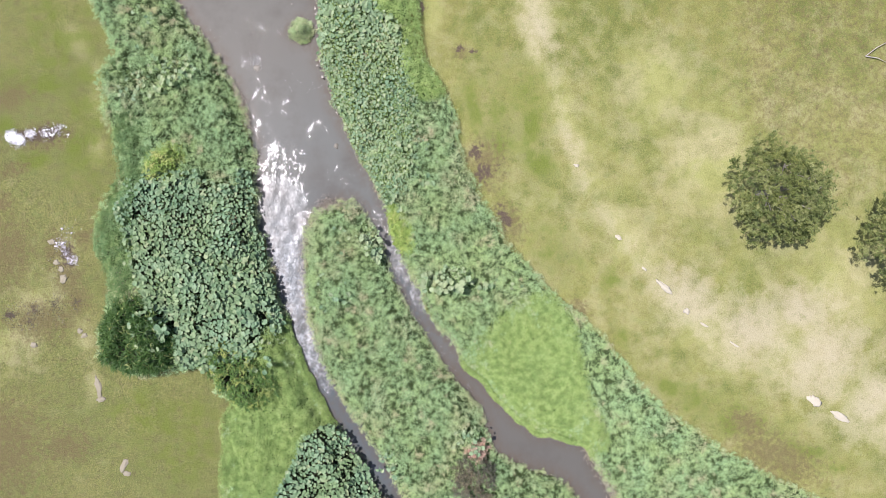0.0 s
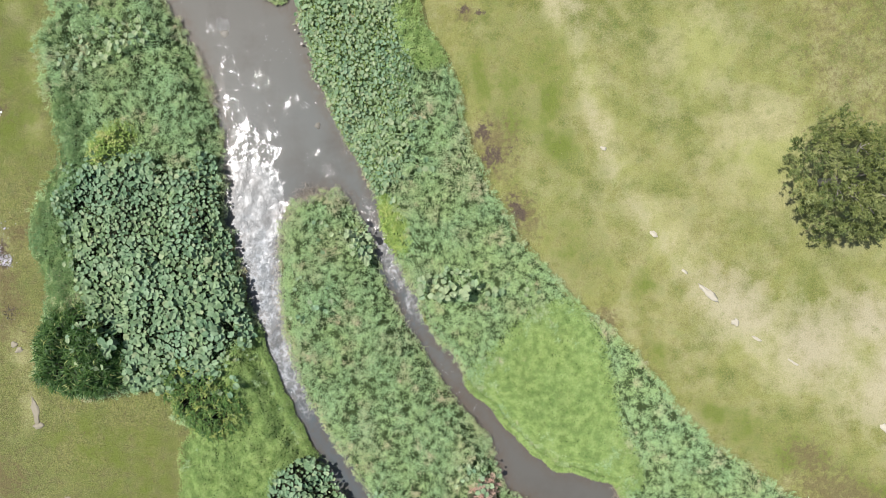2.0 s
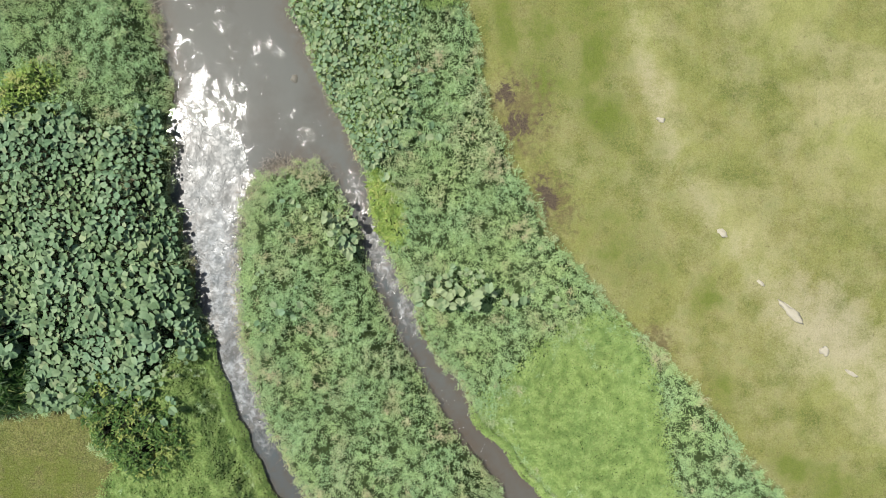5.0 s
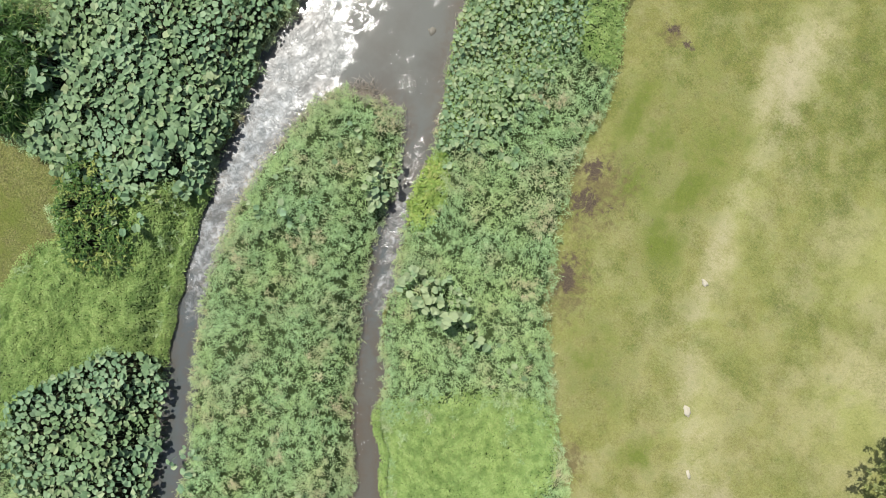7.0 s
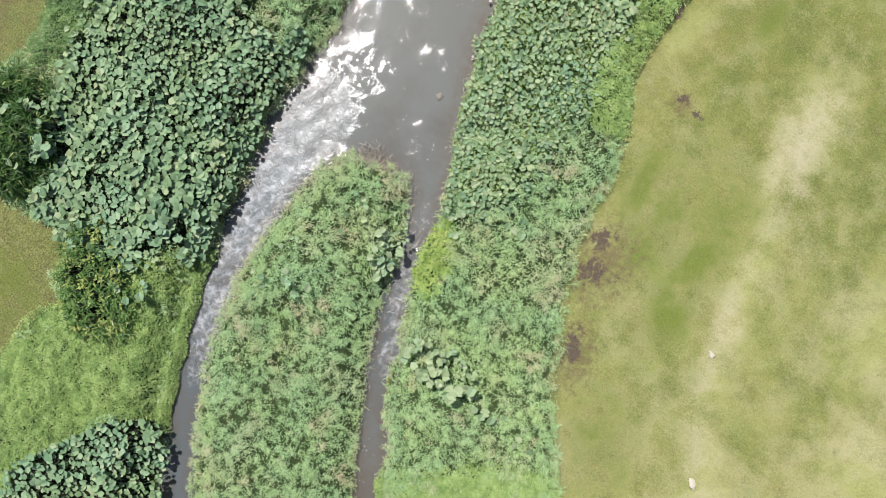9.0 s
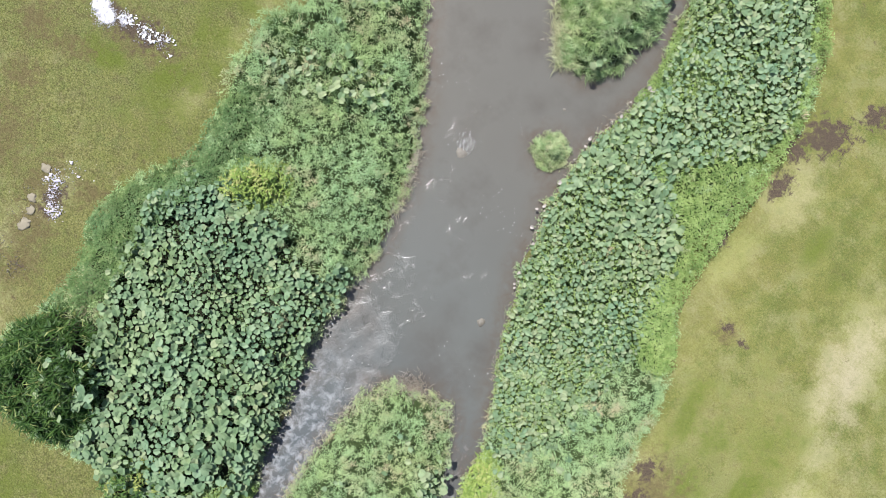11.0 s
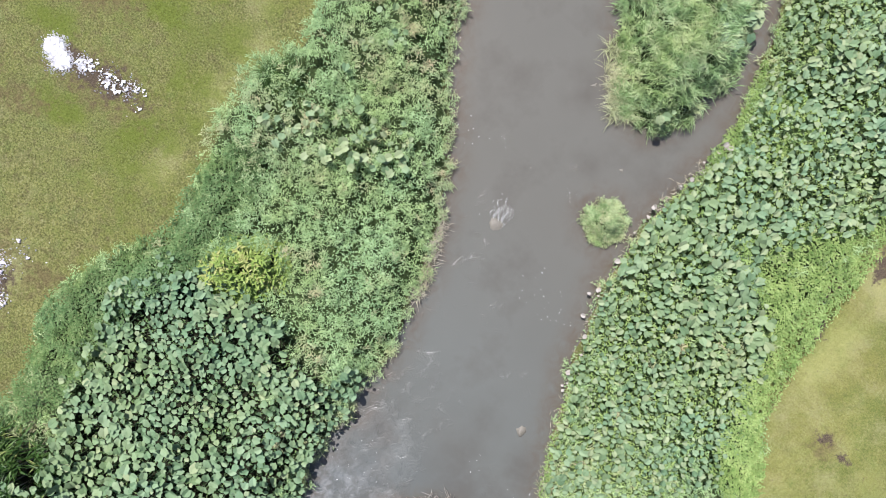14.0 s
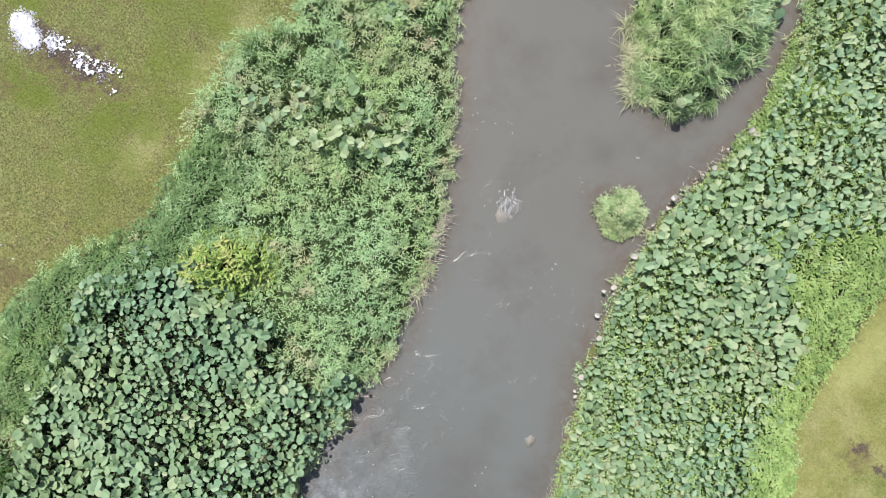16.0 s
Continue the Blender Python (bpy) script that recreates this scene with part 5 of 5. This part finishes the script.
def rubble(name, spots, n, label, seed, size, mat=None):
    """Bright white crumbs and chunks spread over the grass."""
    g = np.random.default_rng(seed)
    cx, cy = np.mean([s[0] for s in spots]), np.mean([s[1] for s in spots])
    owner = thing(name, cx, cy, 0.0, label, "rubble")
    back = owner.matrix_world.inverted()
    shapes = [lump_mesh("chunk", 1, 0.8, 0.45, mat or M_WHITE, seed + k, 1) for k in range(4)]
    for k in range(n):
        sx, sy, r, many = spots[int(g.choice(len(spots), p=np.array([s[3] for s in spots]) / sum(s[3] for s in spots)))]
        a, u = g.uniform(0, 2 * math.pi), math.sqrt(g.uniform(0, 1)) * r
        q = size * g.uniform(0.3, 1.0) ** 1.7
        ob = new("chunk", shapes[k % 4])
        ob.parent, ob.matrix_parent_inverse = owner, back
        ob.matrix_basis = pose(sx + u * math.cos(a), sy + 0.8 * u * math.sin(a), 0.02 + q * 0.15, 0, 0, g.uniform(0, 360)) @ Matrix.Diagonal((q, q, q, 1))


rubble("white_rubble", [(-18.3, 4.6, 0.24, 8), (-17.98, 4.45, 0.24, 9), (-17.5, 4.7, 0.22, 1.6), (-17.25, 4.85, 0.22, 1.5), (-16.8, 4.75, 0.24, 1.7), (-16.45, 4.8, 0.22, 1.2), (-16.15, 5.0, 0.26, 1.2), (-15.95, 4.7, 0.2, 0.6), (-15.98, 4.4, 0.12, 0.3)], 290,
       "spill of bright white crumbled rubble on grass", 91, 0.060)
rubble("white_rubble", [(-16.2, -0.1, 0.26, 3), (-16.0, -0.45, 0.15, 1.0), (-15.7, -0.8, 0.24, 3), (-15.9, 0.4, 0.4, 0.5)], 46, "small scatter of lilac white crumbs on worn grass", 92, 0.06, M_LILAC)


def crumbs(spots, n, label, seed, mat=None):
    """Fine white grains round the chunks, too many to count."""
    g = np.random.default_rng(seed)
    w = np.array([s[3] for s in spots], float)
    i = g.choice(len(spots), n, p=w / w.sum())
    c = np.array([s[:2] for s in spots])[i] + g.normal(0, 0.48, (n, 2)) * np.array([s[2] for s in spots])[i][:, None]
    q = g.uniform(0.006, 0.030, n)[:, None]
    a = g.uniform(0, 2 * np.pi, (n, 1)) + np.array([0, 2.1, 4.2])
    z, d = height_at(c[:, 0], c[:, 1])
    rim = np.stack([c[:, :1] + q * np.cos(a), c[:, 1:] + q * np.sin(a), np.repeat(z[:, None], 3, 1)], -1)
    top = np.c_[c, z + 0.015 + q[:, 0]][:, None]
    v = np.concatenate([rim, top], 1).reshape(-1, 3)
    b = np.arange(n)[:, None] * 4
    name = "dirt_crumbs" if mat else "white_crumbs"
    tagged(new(name, make(name, v, np.vstack([b + [0, 1, 3], b + [1, 2, 3], b + [2, 0, 3]]), mat or M_WHITE)), label, "crumbs", kind="stuff")


crumbs([(-18.3, 4.6, 0.24, 8), (-17.98, 4.45, 0.24, 9), (-17.5, 4.68, 0.26, 1.2), (-16.8, 4.75, 0.28, 0.9), (-16.3, 4.9, 0.28, 0.7)], 3200, "fine white grains spilled through the grass", 93)
crumbs([(-16.2, -0.1, 0.30, 3), (-16.0, -0.5, 0.2, 1.0), (-15.7, -0.8, 0.28, 3), (-15.9, 0.4, 0.5, 0.5)], 420, "fine white grains on worn grass", 94)


CLUTTER = [(-18.4, -3.2, 0.5, 2), (-17.4, -3.0, 0.5, 2), (-16.5, -2.7, 0.5, 2), (-17.6, -3.5, 0.5, 1), (-15.6, -2.7, 0.4, 1), (-16.4, -3.2, 0.6, 1), (-16.3, -1.0, 0.8, 1)]
crumbs(CLUTTER, 700, "dark clods of soil on worn grass", 96, M_ROCK)
crumbs(CLUTTER, 200, "pale dry crumbs of soil on worn grass", 97, M_SAND)


def sand_patch(x, y, rx, ry, turn, seed, label="pale dry sand patch on worn meadow"):
    me = lump_mesh("sand_patch", 0.75 * rx, 0.9 * ry, 0.030, M_SAND if x > 0 else M_DUST, seed, 3, 0.8)
    ob = new("sand_patch", me)
    ob.matrix_world = pose(x, y, float(height_at(np.array([x]), np.array([y]))[0][0]), 0, 0, turn)
    tagged(ob, label, "sand", "sand patches")


for i, (px, py, rx, ry, turn) in enumerate(((8.35, 0.2, 0.2, 0.1, -40), (10.4, -2.0, 0.60, 0.14, -42), (11.4, -3.1, 0.2, 0.13, -40), (12.2, -3.7, 0.25, 0.06, -30), (13.6, -4.6, 0.3, 0.05, -30), (17.2, -7.1, 0.45, 0.24, -50), (9.5, -1.2, 0.16, 0.06, -45),
                                           (18.4, -7.85, 0.7, 0.14, -28), (6.45, 3.4, 0.16, 0.07, -20), (-14.6, -6.4, 0.17, 0.55, 10), (-13.5, -9.8, 0.18, 0.34, -20), (-16.4, -0.9, 0.17, 0.13, 30), (-15.4, -3.9, 0.16, 0.13, 20), (-15.2, -4.1, 0.2, 0.1, 20), (-14.5, -6.9, 0.26, 0.12, 15), (-13.4, -10.2, 0.22, 0.13, 10), (-17.4, -4.5, 0.2, 0.12, 0), (-16.6, 0.0, 0.2, 0.15, 0), (-16.2, -1.2, 0.16, 0.14, 0), (-16.1, -1.6, 0.26, 0.2, 40))):
    sand_patch(px, py, rx, ry, turn, i + 1)

branch = thing("fallen_branch", 19.8, 8.4, 0.0, "bleached forked dead branch lying on grass", "branch")
for pts in ([(19.4, 8.3, 0.04), (19.8, 8.65, 0.2), (20.5, 9.0, 0.1)], [(19.4, 8.3, 0.04), (19.9, 8.2, 0.12), (20.4, 8.0, 0.05)]):
    v, f = tube(pts, (0.028, 0.020, 0.010), 6)
    part("stick", make("stick", v, f, M_WOOD, np.zeros(len(v)), True), branch).matrix_parent_inverse = branch.matrix_world.inverted()


def foam_and_sparkles(n, seed):
    """Small white flecks on the water: drifting foam, and sun sparkles modelled as white specks."""
    g = np.random.default_rng(seed)
    x, y = scatter(CHANNEL, 14.0)
    d = wet(x, y)
    ok = (d < -0.12) & (value_noise(x, y, 1.4, 14, 2) > 0.56) & (y < 9.5) & (y > -7)
    x, y = np.append(x[ok][:n], g.normal(-7.8, 0.12, 170)), np.append(y[ok][:n], g.normal(8.02, 0.15, 170))
    k = len(x)
    a = np.linspace(0, 2 * np.pi, 6, endpoint=False)
    fine = np.where(np.arange(k) < k - 170, 1.0, 0.80)
    r = 0.007 * (fine * g.uniform(0.4, 1.8, k))[:, None] * g.uniform(0.6, 1.4, (k, 6))
    turn = -1.15 + g.normal(0, 0.35, k)
    longer = np.where(np.arange(k) < k - 170, g.uniform(1.0, 1.8, k), g.uniform(1.2, 4.0, k))
    du, dv = longer[:, None] * r * np.cos(a), 0.75 * r * np.sin(a)
    cu, su = np.cos(turn)[:, None], np.sin(turn)[:, None]
    v = np.stack([x[:, None] + du * cu - dv * su, y[:, None] + du * su + dv * cu, np.full((k, 6), WATER_Z + 0.012)], -1)
    top = np.stack([x, y, np.full(k, WATER_Z + 0.022)], -1)[:, None]
    v = np.concatenate([v, top], 1).reshape(-1, 3)
    b = np.arange(k)[:, None] * 7
    f = np.vstack([b + [i, (i + 1) % 6, 6] for i in range(6)])
    tagged(new("foam_and_sparkles", make("foam_and_sparkles", v, f, M_FOAM_SPARKLE)), "tiny white flecks for foam and sun sparkles on the stream", "foam", kind="stuff")


foam_and_sparkles(1000, 95)


# ---------------------------------------------------------------- short meadow grass
def meadow_blades(name, box, n, seed, label, tall=0.10):
    g = np.random.default_rng(seed)
    x, y = g.uniform(box[0], box[2], n), g.uniform(box[1], box[3], n)
    ok = ~overgrown(x, y) & ~inside(CHANNEL, x, y) & (value_noise(x, y, 0.7, seed, 3) > 0.36)
    x, y = x[ok], y[ok]
    z, d = height_at(x, y)
    k = len(x)
    me = ribbons(name, x, y, z - 0.01, g.uniform(0.3 * tall, tall, k), g.uniform(0.005, 0.010, k), g.uniform(0.05, 0.5, k), g.uniform(0.1, 0.5, k), np.clip(g.normal(0.2, 0.25, k), 0, 1), M_LAWN)
    tagged(new(name, me), label, "grass", kind="stuff")


meadow_blades("west_meadow_grass", (-20.5, -12, -8, 14), 90000, 101, "short uneven olive green meadow grass", 0.05)
meadow_blades("east_meadow_grass", (-1.5, -9, 8, 15), 36000, 102, "short sunlit yellow green meadow grass", 0.055)
